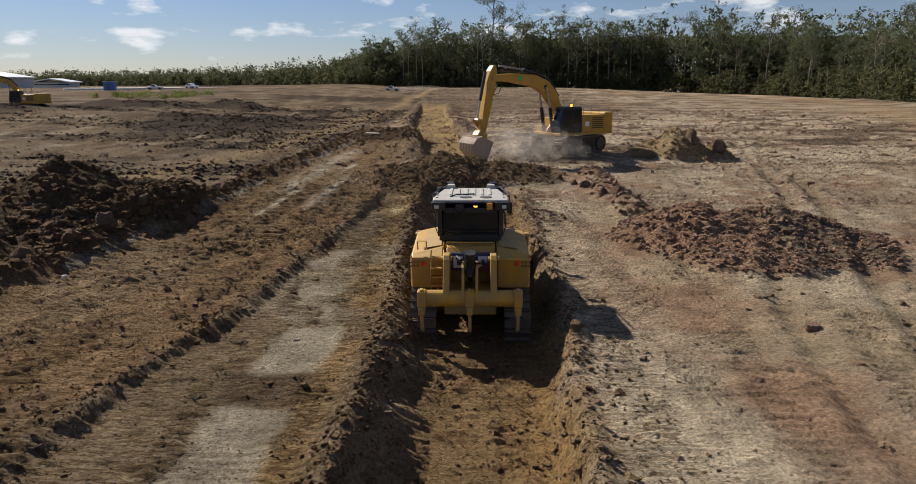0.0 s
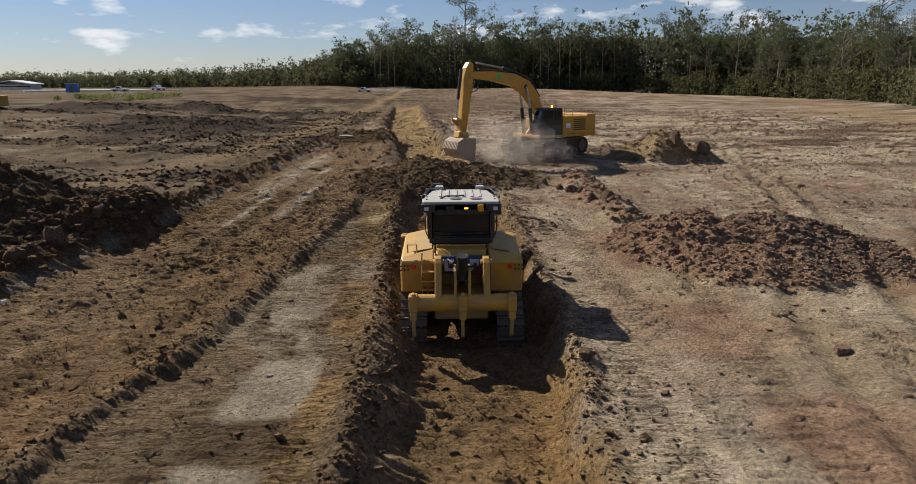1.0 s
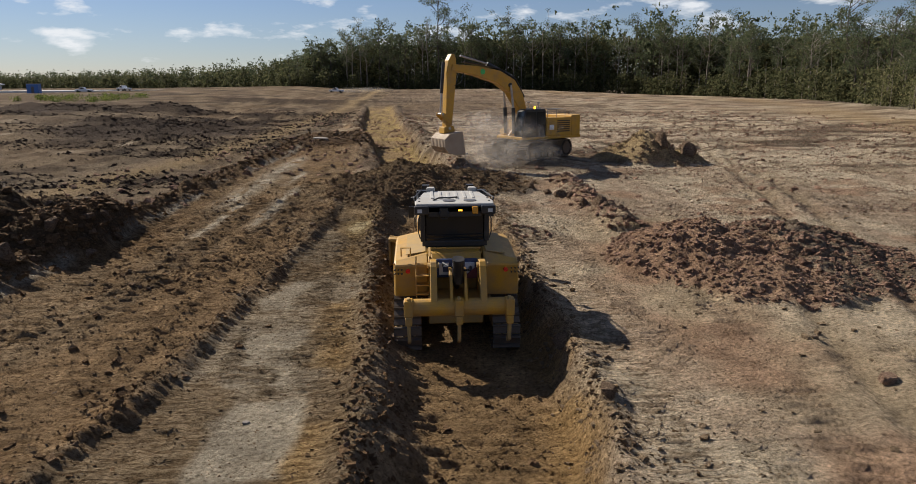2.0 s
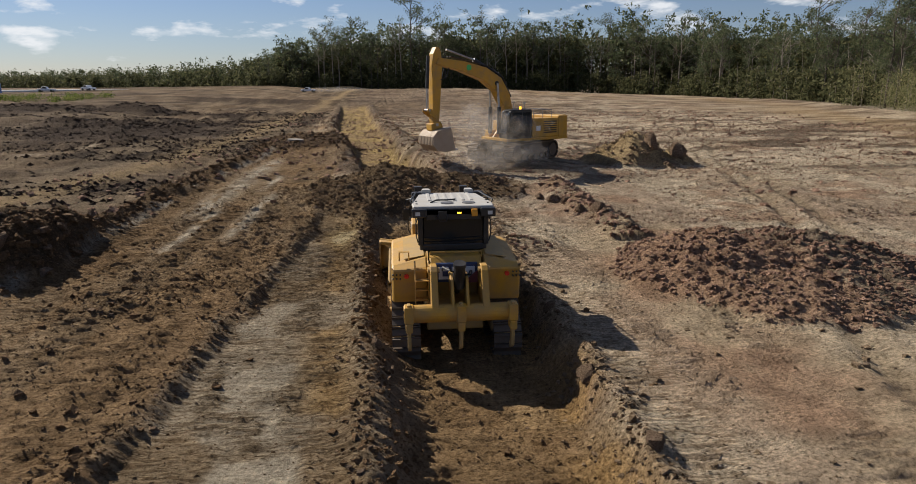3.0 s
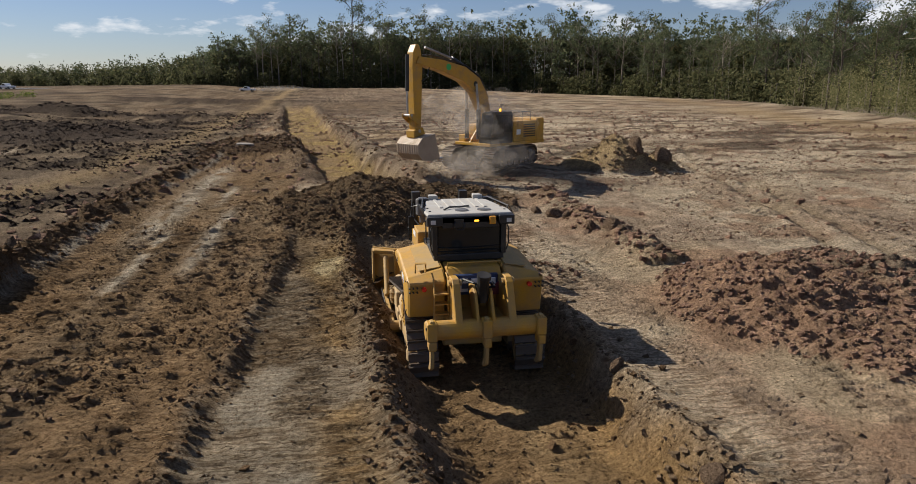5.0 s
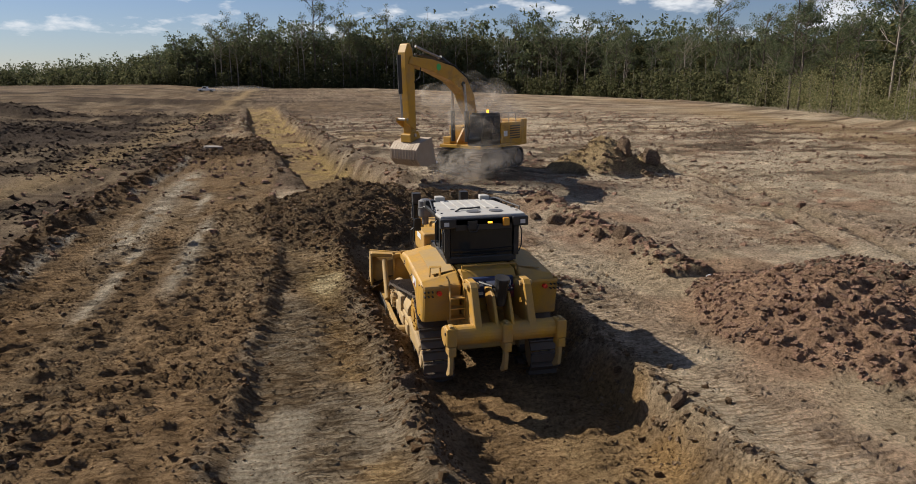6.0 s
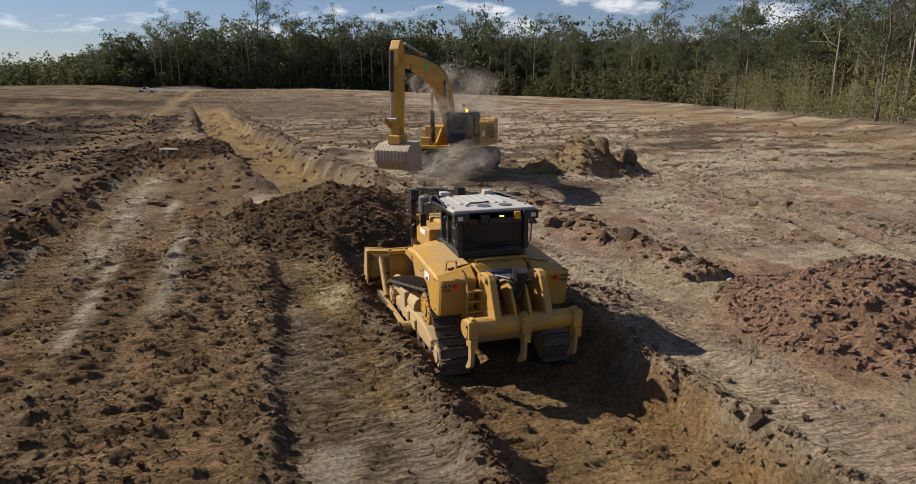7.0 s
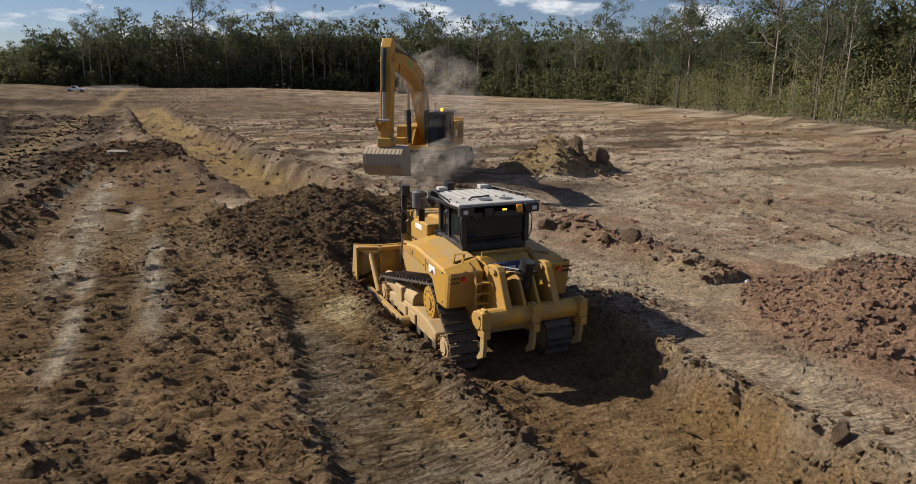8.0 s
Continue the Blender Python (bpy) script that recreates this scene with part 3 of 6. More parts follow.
def spread(lo, hi, fine, start, grow, end, grow2):
    """Grid lines: even between lo and hi, wider and wider outside them."""
    v, s = [hi], fine
    while v[-1] < end:
        s *= grow if v[-1] < start else grow2
        v.append(v[-1] + s)
    return v[1:]


def build_ground():
    fine, across = 0.056, 0.09
    xs = sorted([-v for v in spread(-13, 13, across, 45, 1.03, 2600, 1.13)] + list(np.arange(-13, 15.001, across)) + spread(-13, 15, across, 45, 1.03, 2600, 1.13))
    ys = sorted([14 - v for v in spread(0, 7, 0.1, 12, 1.1, 400, 1.2)] + list(np.arange(7.05, 34, fine)) + spread(0, 34, fine, 170, 1.016, 2800, 1.09))
    xs, ys = np.array(xs), np.array(ys)
    gx, gy = np.meshgrid(xs, ys)
    z, col, marks = land(gx, gy, True)
    verts = np.stack([gx, gy, z], -1).reshape(-1, 3)
    w = len(xs)
    i = np.arange((len(ys) - 1) * w).reshape(len(ys) - 1, w)[:, :-1].ravel()
    me = mesh_from_arrays("ground", verts, np.stack([i, i + 1, i + w + 1, i + w], 1), SOIL, True)
    a = me.color_attributes.new("soil", "FLOAT_COLOR", "POINT")
    rgba = np.ones((len(verts), 4), dtype=np.float32)
    rgba[:, :3] = col.reshape(-1, 3)
    a.data.foreach_set("color", rgba.ravel())
    a = me.color_attributes.new("marks", "FLOAT_COLOR", "POINT")
    rgba[:, :3] = marks.reshape(-1, 1)
    a.data.foreach_set("color", rgba.ravel())
    return tagged(new("ground", me), "bare churned earth of a levelled building site", "ground", kind="structure")


build_ground()


def height(x, y):
    return float(land(np.array([float(x)]), np.array([float(y)]))[0])


# ---- bulldozer ----
TRACK_WHEELS = ((2.35, 0.43, 0.36), (-1.78, 0.43, 0.36), (-0.95, 1.14, 0.36))  # y, z, radius of front idler, rear idler, sprocket


def track_loop():
    """Points of the track's belt round its three wheels, evenly spaced, in (y, z)."""
    order = (TRACK_WHEELS[0], TRACK_WHEELS[1], TRACK_WHEELS[2])
    pts = []
    for k in range(3):
        (y0, z0, r), (y1, z1, _), (yp, zp, _) = order[k], order[(k + 1) % 3], order[k - 1]
        # clockwise seen from +x: outward normals of the incoming and outgoing runs
        a_in = math.atan2((y0 - yp), -(z0 - zp))
        a_out = math.atan2((y1 - y0), -(z1 - z0))
        while a_out > a_in:
            a_out -= 2 * math.pi
        for s in range(9):
            a = a_in + (a_out - a_in) * s / 8
            pts.append((y0 + (r + 0.05) * math.cos(a), z0 + (r + 0.05) * math.sin(a)))
    pts.append(pts[0])
    p = np.array(pts)
    d = np.concatenate([[0], np.cumsum(np.hypot(*np.diff(p, axis=0).T))])
    return p, d


LOOP, LOOP_D = track_loop()


def loop_pose(s, x):
    """Where a track shoe is at s metres along the belt: its outer side looks out."""
    s = s % LOOP_D[-1]
    e = 0.10
    def at(q):
        q = q % LOOP_D[-1]
        return np.array([np.interp(q, LOOP_D, LOOP[:, 0]), np.interp(q, LOOP_D, LOOP[:, 1])])
    c, t = at(s), at(s + e) - at(s - e)
    return pose(x, c[0], c[1], math.degrees(math.atan2(t[1], t[0])), 0, 0)


SHOES = 48
MOVERS = []  # track shoes: object, place along the belt, x


def bulldozer():
    top = empty("bulldozer", pose(-0.13, 18.35, -0.67), "yellow crawler bulldozer with ripper pushing earth along its cut", "bulldozer")
    # body: engine bay floor and case between the tracks
    bm = BM()
    prism(bm, ((-1.85, 0.55), (-1.85, 1.5), (1.9, 1.5), (2.0, 1.2), (1.9, 0.45)), -0.62, 0.62)
    part("lower_frame", soften(bm, 0.03), YELLOW_DUSTY, top, "dusty yellow steel main case")
    # fenders and tanks at the back
    for s in (-1, 1):
        bm = BM()
        prism(bm, ((-2.02, 1.18), (-2.06, 1.95), (-1.9, 2.12), (-0.35, 2.24), (0.25, 2.18), (0.42, 1.95), (0.35, 1.82), (-0.75, 1.76), (-1.35, 1.60), (-1.62, 1.18)), s * 0.56, s * 1.27)
        fender = part("fender", soften(bm, 0.04), YELLOW, top)
        bm = BM()
        prism(bm, ((-1.83, 2.13), (-0.4, 2.241), (-0.4, 2.258), (-1.83, 2.147)), s * 0.62, s * 1.02)
        part("tread_plate", bm, YELLOW_DUSTY, fender, "dusty non-slip tread plate")
        bm = BM()
        rod(bm, (s * 0.98, -2.075, 1.82), (s * 0.98, -2.05, 1.82), 0.045)
        part("reflector", bm, RED, fender, "round red rear reflector")
        for i in range(3):
            for j in range(2):
                bm = rod(BM(), (s * (1.1 + 0.07 * i), -2.07, 1.85 - 0.09 * j), (s * (1.1 + 0.07 * i), -2.05, 1.85 - 0.09 * j), 0.016, seg=8)
                part("bolt", bm, BLACK, fender)
        for y, z0, z1 in ((-1.0, 1.7, 2.12), (-0.1, 1.84, 2.16)):
            part("panel_seam", box(BM(), s * 1.268, s * 1.274, y, y + 0.012, z0, z1), BLACK, fender)
        for y, z in ((-1.9, 1.3), (-1.9, 1.9), (-1.1, 2.05), (-0.9, 1.8), (-0.2, 1.88), (-0.2, 2.1)):
            part("bolt", rod(BM(), (s * 1.265, y, z), (s * 1.285, y, z), 0.018, seg=8), GREY, fender)
        bm = BM()
        box(bm, s * 1.272, s * 1.276, -1.55, -1.2, 1.74, 1.9)
        part("side_decal", bm, WHITE, fender, "white lettering plate with a maroon corner")
        bm = BM()
        prism(bm, ((-1.52, 1.745), (-1.3, 1.745), (-1.41, 1.83)), s * 1.277, s * 1.28)
        part("decal_corner", bm, MAROON, fender)
    bm = BM()
    prism(bm, ((-1.98, 1.3), (-2.0, 1.98), (-1.86, 2.12), (-1.2, 2.14), (-1.2, 1.3)), -0.555, 0.555)
    part("rear_tank", soften(bm, 0.03), YELLOW, top)
    bm = BM()
    box(bm, -0.45, 0.45, -2.03, -2.0, 1.62, 2.03)
    plate = part("rear_plate", soften(bm, 0.012), BLUE, top, "dark blue rear plate with bold pale lettering shapes")
    for x in (-0.38, -0.1, 0.18):
        bar = part("letter_bar", box(BM(), x, x + 0.21, -2.042, -2.031, 1.7, 1.96), WHITE, plate, "white letter shape")
        part("letter_gap", box(BM(), x + 0.08, x + 0.21 - 0.06 * (x > -0.2), -2.047, -2.043, 1.77, 1.88), BLUE, bar)
    bm = BM()
    prism(bm, ((0.12, 1.63), (0.44, 1.63), (0.44, 1.9)), -2.056, -2.049, "y")
    part("plate_corner", bm, MAROON, plate)
    # step ladder and grab rails at the back of the machine's left side
    bm = BM()
    for x in (-0.88, -0.6):
        tube(bm, ((x, -2.06, 1.2), (x, -2.09, 1.25), (x, -2.10, 1.7), (x, -2.08, 2.05), (x, -2.02, 2.1)), 0.016)
    for z in (1.35, 1.55, 1.75):
        box(bm, -0.88, -0.6, -2.12, -2.07, z, z + 0.02)
    part("ladder", bm, YELLOW, top)
    bm = BM()
    tube(bm, ((-1.2, -2.0, 2.1), (-1.2, -2.02, 2.3), (-1.0, -2.02, 2.3), (-1.0, -2.0, 2.1)), 0.018)
    tube(bm, ((-0.55, -1.95, 2.12), (-0.55, -1.95, 2.24), (0.55, -1.95, 2.24), (0.55, -1.95, 2.12)), 0.016)
    part("grab_rail", bm, YELLOW, top)
    # hood
    bm = BM()
    prism(bm, ((0.1, 1.45), (0.1, 2.5), (0.55, 2.5), (1.75, 2.32), (1.95, 2.2), (1.95, 1.3)), -0.46, 0.46)
    hood = part("hood", soften(bm, 0.05), YELLOW, top)
    for s in (-1, 1):
        for k in range(5):
            bm = box(BM(), s * 0.462, s * 0.472, 0.9 + 0.16 * k, 1.0 + 0.16 * k, 1.6, 2.0)
            part("grille_slot", bm, BLACK, hood, "black slotted side grille")
        bm = box(BM(), s * 0.463, s * 0.468, 0.32, 0.62, 2.24, 2.34)
        part("hood_decal", bm, WHITE, hood, "small white decal")
    # service tanks beside the hood
    for s in (-1, 1):
        bm = BM()
        prism(bm, ((0.24, 1.9), (0.24, 2.40), (0.75, 2.40), (0.95, 2.25), (0.95, 1.9)), s * 0.47, s * 0.86)
        tank = part("side_tank", soften(bm, 0.035), YELLOW, top)
        part("tank_decal", box(BM(), s * 0.862, s * 0.868, 0.45, 0.72, 2.2, 2.32), WHITE, tank, "small white decal")
        bm = tube(BM(), ((s * 0.88, 1.0, 1.9), (s * 0.93, 1.02, 2.0), (s * 0.93, 1.02, 2.25), (s * 0.88, 1.0, 2.3)), 0.016)
        part("grab_rail", bm, BLACK, tank)
    bm = BM()
    box(bm, -0.62, 0.62, 1.9, 2.12, 0.95, 2.28)
    part("radiator_guard", soften(bm, 0.04), YELLOW, top)
    bm = BM()
    rod(bm, (-0.56, 1.85, 2.45), (-0.56, 1.85, 2.66), 0.08)
    rod(bm, (-0.56, 1.85, 2.66), (-0.56, 1.85, 3.03), 0.17, seg=20)
    rod(bm, (-0.56, 1.85, 3.03), (-0.56, 1.85, 3.07), 0.16, 0.1, seg=20)
    part("air_precleaner", bm, GREY, top, "grey round intake precleaner")
    bm = BM()
    rod(bm, (0.34, 1.45, 2.4), (0.34, 1.45, 2.95), 0.075)
    tube(bm, ((0.34, 1.45, 2.95), (0.34, 1.42, 3.02), (0.34, 1.32, 3.08)), 0.06, 8)
    part("exhaust", bm, BLACK, top)
    # cab
    bm = BM()
    box(bm, -0.8, 0.8, -1.5, 0.12, 2.14, 2.3)
    cab = part("cab", soften(bm, 0.03), BLACK, top, "black framed operator cab")
    corners = {(-1, 0): (-0.78, -1.48), (1, 0): (0.78, -1.48), (-1, 1): (-0.62, 0.08), (1, 1): (0.62, 0.08)}
    for (s, f), (x, y) in corners.items():
        bm = BM()
        box(bm, x - 0.06, x + 0.06, y - 0.06, y + 0.06, 2.28, 3.06)
        part("pillar", soften(bm, 0.015), BLACK, cab)
    for s in (-1, 1):
        bm = BM()
        box(bm, s * 0.70, s * 0.74, -0.62, -0.55, 2.28, 3.05)
        part("door_post", bm, BLACK, cab)
        bm = BM()
        prism(bm, ((-0.775, -1.42), (-0.76, -1.42), (-0.61, 0.03), (-0.625, 0.03)) if s < 0 else ((0.775, -1.42), (0.76, -1.42), (0.61, 0.03), (0.625, 0.03)), 2.29, 3.04, "z")
        part("side_window", bm, GLASS, cab, "dark tinted side glass")
        bm = BM()
        tube(bm, ((s * 0.83, -0.7, 2.35), (s * 0.86, -0.7, 2.4), (s * 0.86, -0.7, 2.85), (s * 0.82, -0.7, 2.9)), 0.016)
        part("door_rail", bm, BLACK, cab)
    for y, name in ((-1.475, "rear_window"), (0.1, "windscreen")):
        bm = BM()
        box(bm, -0.70 if y < 0 else -0.58, 0.70 if y < 0 else 0.58, y - 0.008, y + 0.008, 2.29, 2.98)
        part(name, bm, GLASS, cab, "dark tinted glass")
    bm = BM()
    box(bm, -0.2, 0.22, -1.1, -0.7, 2.28, 2.72)
    box(bm, -0.17, 0.19, -1.18, -1.05, 2.6, 2.95)
    part("operator_seat", soften(bm, 0.04), GREY, cab)
    bm = BM()
    for k, z in enumerate((2.36, 2.44)):
        tube(bm, ((-0.72, -1.5, z), (-0.3, -1.52, z - 0.03), (0.2, -1.52, z - 0.02), (0.72, -1.5, z)), 0.012)
    part("hose", bm, BLACK, cab)
    # roof
    bm = BM()
    prism(bm, ((-0.92, -1.62), (0.92, -1.62), (0.94, -1.2), (0.70, 0.22), (-0.70, 0.22), (-0.94, -1.2)), 3.09, 3.16, "z")
    roof = part("roof", soften(bm, 0.03), ROOF, top, "pale dusty ribbed cab roof")
    bm = BM()
    for k in range(6):
        box(bm, -0.55 + 0.2 * k, -0.47 + 0.2 * k, -0.95, 0.05, 3.155, 3.18)
    part("roof_rib", soften(bm, 0.008, 1), ROOF, roof)
    bm = BM()
    box(bm, -0.62, 0.62, -1.66, -1.58, 2.86, 3.1)
    box(bm, -0.92, 0.92, -1.66, -1.55, 2.97, 3.10)
    for x in (-0.9, 0.84):
        box(bm, x, x + 0.06, -1.5, 0.1, 3.02, 3.10)
    part("rear_light_bar", soften(bm, 0.015), BLACK, roof, "black rear lamp panel")
    for x in (-0.78, 0.78):
        bm = BM()
        box(bm, x - 0.17, x + 0.17, -1.72, -1.6, 2.93, 3.12)
        lamp = part("work_lamp", soften(bm, 0.02), BLACK, roof)
        bm = BM()
        box(bm, x - 0.05, x + 0.05, -1.727, -1.715, 2.98, 3.06)
        part("lens", bm, PALEGLASS, lamp, "pale lamp glass")
    for x in (-0.12, 0.38):
        bm = BM()
        rod(bm, (x, -1.25, 3.15), (x, -1.25, 3.175), 0.15, seg=20)
        rod(bm, (x, -1.25, 3.175), (x, -1.25, 3.18), 0.11, seg=20)
        part("roof_fan", bm, GREY, roof, "round grey roof fan")
    bm = BM()
    box(bm, 0.40, 0.54, -1.72, -1.64, 2.94, 3.1)
    part("orange_box", soften(bm, 0.02), AMBER_OFF, roof, "orange warning lamp")
    bm = BM()
    box(bm, 0.08, 0.17, -1.675, -1.655, 3.0, 3.03)
    part("beacon_strip", bm, AMBER, roof, "lit amber warning strip")
    bm = BM()
    tube(bm, ((-0.3, -1.66, 3.05), (-0.38, -1.72, 2.95), (-0.32, -1.72, 2.85), (-0.18, -1.72, 2.85), (-0.14, -1.72, 2.96), (-0.2, -1.66, 3.05)), 0.014)
    box(bm, -0.36, -0.16, -1.70, -1.66, 2.9, 3.06)
    part("cable_loop", bm, BLACK, roof)
    bm = BM()
    tube(bm, ((-0.5, -1.2, 3.17), (-0.35, -1.05, 3.2), (-0.1, -1.0, 3.19), (0.1, -0.98, 3.2)), 0.018)
    part("roof_hose", bm, BLACK, roof)
    for s in (-1, 1):
        bm = prism(BM(), ((s * 0.42, 0.1), (s * 0.66, 0.1), (s * 0.62, 0.3), (s * 0.45, 0.3)), 3.15, 3.25, "z")
        part("front_bracket", soften(bm, 0.012, 1), ROOF, roof, "pale perforated roof bracket")
        bm = box(BM(), s * 0.66, s * 0.9, 0.02, 0.2, 3.0, 3.2)
        lamp = part("work_lamp", soften(bm, 0.02), BLACK, roof)
        part("lens", box(BM(), s * 0.70, s * 0.86, 0.195, 0.208, 3.04, 3.16), PALEGLASS, lamp)
        for y in (-1.3, -0.95, -0.6, -0.25):
            part("lifting_bolt", rod(BM(), (s * 0.83, y, 3.13), (s * 0.83, y, 3.175), 0.025, seg=8), BLACK, roof)
        bm = tube(BM(), ((s * 0.80, -1.55, 2.95), (s * 0.86, -1.58, 2.8), (s * 0.86, -1.56, 2.5), (s * 0.82, -1.52, 2.35)), 0.014)
        part("cable", bm, BLACK, roof)
        bm = tube(BM(), ((s * 0.9, 0.1, 3.05), (s * 1.04, 0.22, 3.0), (s * 1.06, 0.22, 2.75)), 0.014)
        box(bm, s * 0.98, s * 1.12, 0.2, 0.23, 2.5, 2.78)
        part("mirror", bm, BLACK, roof, "black wing mirror")
        bm = BM()
        tube(bm, ((s * 0.9, -1.2, 3.1), (s * 0.97, -1.1, 3.2), (s * 0.78, 0.15, 3.2), (s * 0.7, 0.25, 3.1)), 0.018)
        part("roof_rail", bm, BLACK, roof)
    # blade lift cylinders in front of the hood
    for s in (-1, 1):
        bm = BM()
        rod(bm, (s * 0.62, 1.95, 1.7), (s * 0.62, 1.72, 2.7), 0.075)
        box(bm, s * 0.62 - 0.1, s * 0.62 + 0.1, 1.6, 1.86, 2.72, 2.98)
        cyl = part("lift_cylinder", bm, BLACK, top, "black blade lift cylinder")
        bm = BM()
        rod(bm, (s * 0.62, 1.95, 1.7), (s * 0.62, 2.35, 0.85), 0.04)
        part("piston_rod", bm, BARE, cyl, "bright steel rod")
        bm = BM()
        tube(bm, ((s * 0.7, 1.75, 2.8), (s * 0.78, 1.5, 2.4), (s * 0.6, 1.2, 2.2), (s * 0.45, 1.1, 2.2)), 0.02)
        part("hose", bm, BLACK, cyl)
    # push arms and blade
    for s in (-1, 1):
        bm = BM()
        box(bm, s * 1.42, s * 1.54, 0.1, 2.75, 0.12, 0.34)
        arm = part("push_arm", soften(bm, 0.02), YELLOW_DUSTY, top)
        bm = BM()
        box(bm, s * 1.535, s * 1.555, 1.2, 2.7, 0.09, 0.36)
        part("worn_plate", bm, BARE, arm, "scraped bare steel side plate")
        bm = BM()
        rod(bm, (s * 1.2, 0.2, 0.26), (s * 1.56, 0.2, 0.26), 0.14)
        part("trunnion", bm, YELLOW_DUSTY, arm)
        bm = BM()
        rod(bm, (s * 1.45, 1.5, 0.4), (s * 1.4, 2.7, 1.1), 0.07)
        part("tilt_brace", bm, YELLOW_DUSTY, arm)
    bm = BM()
    front = [(2.72 + 0.30 * (1 - math.sin(math.pi * k / 8)) - 0.06 * k / 8, -0.08 + 1.36 * k / 8) for k in range(9)]
    back = [(y - 0.07, z) for y, z in front[::-1]]
    prism(bm, front + back, -1.1, 1.1)
    for s in (-1, 1):
        rings = []
        for x, fwd in ((1.1, 0.0), (1.72, 0.40)):
            rings.append([bm.verts.new((s * x, y + fwd, z)) for y, z in front + back])
        n = len(rings[0])
        for k in range(n):
            bm.faces.new((rings[0][k], rings[0][(k + 1) % n], rings[1][(k + 1) % n], rings[1][k]))
        bm.faces.new(rings[1])
    blade = part("blade", bm, YELLOW, top, "yellow curved dozer blade, worn at its edge")
    bm = BM()
    box(bm, -1.2, 1.2, 3.0, 3.05, -0.06, 0.14)
    part("cutting_edge", bm, BARE, blade)
    for x in (-1.15, -0.6, 0.6, 1.15):
        bm = BM()
        prism(bm, ((2.62, 0.15), (2.50, 0.5), (2.52, 0.9), (2.70, 1.3), (2.74, 0.7)), x - 0.03, x + 0.03)
        part("blade_rib", bm, YELLOW, blade)
    bm = BM()
    box(bm, -1.2, 1.2, 2.48, 2.8, 1.18, 1.28)
    box(bm, -1.2, 1.2, 2.45, 2.7, 0.45, 0.6)
    for s in (-1, 1):
        prism(bm, ((s * 1.1, 2.5), (s * 1.1, 2.8), (s * 1.72, 3.2), (s * 1.72, 2.88)), 1.18, 1.28, "z")
    part("blade_beam", soften(bm, 0.02), YELLOW, blade)
    for s in (-1, 1):
        bm = BM()
        prism(bm, ((2.9, -0.1), (2.9, 1.26), (3.2, 1.27), (3.45, 0.6), (3.42, -0.1)), s * 1.70, s * 1.75)
        part("blade_end", bm, YELLOW_DUSTY, blade)
    # tracks
    for s in (-1, 1):
        bm = BM()
        prism(bm, ((-1.35, 0.25), (-1.35, 0.5), (-0.9, 0.62), (-0.2, 0.66), (1.0, 0.58), (1.3, 0.5), (1.45, 0.25)), s * 0.86, s * 1.3)
        frame_ob = part("track_frame", soften(bm, 0.04), MUDDY, top, "yellow track frame caked in mud")
        for k, (y, z, r) in enumerate(TRACK_WHEELS):
            bm = BM()
            rod(bm, (s * 0.92, y, z), (s * 1.2, y, z), r, seg=28)
            rod(bm, (s * 1.18, y, z), (s * 1.36, y, z), r * (1.0 if k == 2 else 0.78), r * (0.95 if k == 2 else 0.6), seg=24)
            rod(bm, (s * 1.36, y, z), (s * 1.385, y, z), r * 0.4, seg=16)
            for b in range(12):
                a = b * math.pi / 6
                rod(bm, (s * 1.3, y + 0.7 * r * math.cos(a), z + 0.7 * r * math.sin(a)), (s * 1.38, y + 0.7 * r * math.cos(a), z + 0.7 * r * math.sin(a)), 0.02, seg=6)
            if k == 2:
                wheel = part("sprocket", bm, YELLOW, top, "raised yellow drive sprocket hub")
            else:
                wheel = part("idler", bm, MUDDY, top)
        bm = BM()
        rod(bm, (s * 1.1, 0.1, 0.70), (s * 1.1, 1.75, 0.66), 0.19, 0.16, seg=16)
        rod(bm, (s * 1.1, 1.75, 0.66), (s * 1.1, 2.1, 0.56), 0.11, seg=12)
        box(bm, s * 1.0, s * 1.34, 0.55, 0.85, 0.5, 0.86)
        part("recoil_housing", soften(bm, 0.03), MUDDY, frame_ob, "recoil spring housing under dried mud")
        for y in (-0.2, 0.35, 1.3):
            part("guard_plate", soften(box(BM(), s * 1.29, s * 1.345, y, y + 0.38, 0.3, 0.56), 0.02, 1), MUDDY, frame_ob)
        part("carrier_roller", rod(BM(), (s * 0.95, 0.9, 0.86), (s * 1.28, 0.9, 0.86), 0.11, seg=14), STEEL, frame_ob)
        for k in range(7):
            bm = BM()
            y = -1.05 + 0.48 * k
            rod(bm, (s * 0.9, y, 0.25), (s * 1.3, y, 0.25), 0.13, seg=16)
            part("roller", bm, STEEL, frame_ob)
        bm = BM()
        prism(bm, ((-0.1, -0.03), (0.1, -0.03), (0.1, 0.02), (0.085, 0.02), (0.075, 0.085), (0.055, 0.085), (0.045, 0.02), (-0.1, 0.02)), -0.3, 0.3)
        box(bm, -0.12, -0.07, -0.1, 0.1, -0.1, -0.03)
        box(bm, 0.07, 0.12, -0.1, 0.1, -0.1, -0.03)
        me = None
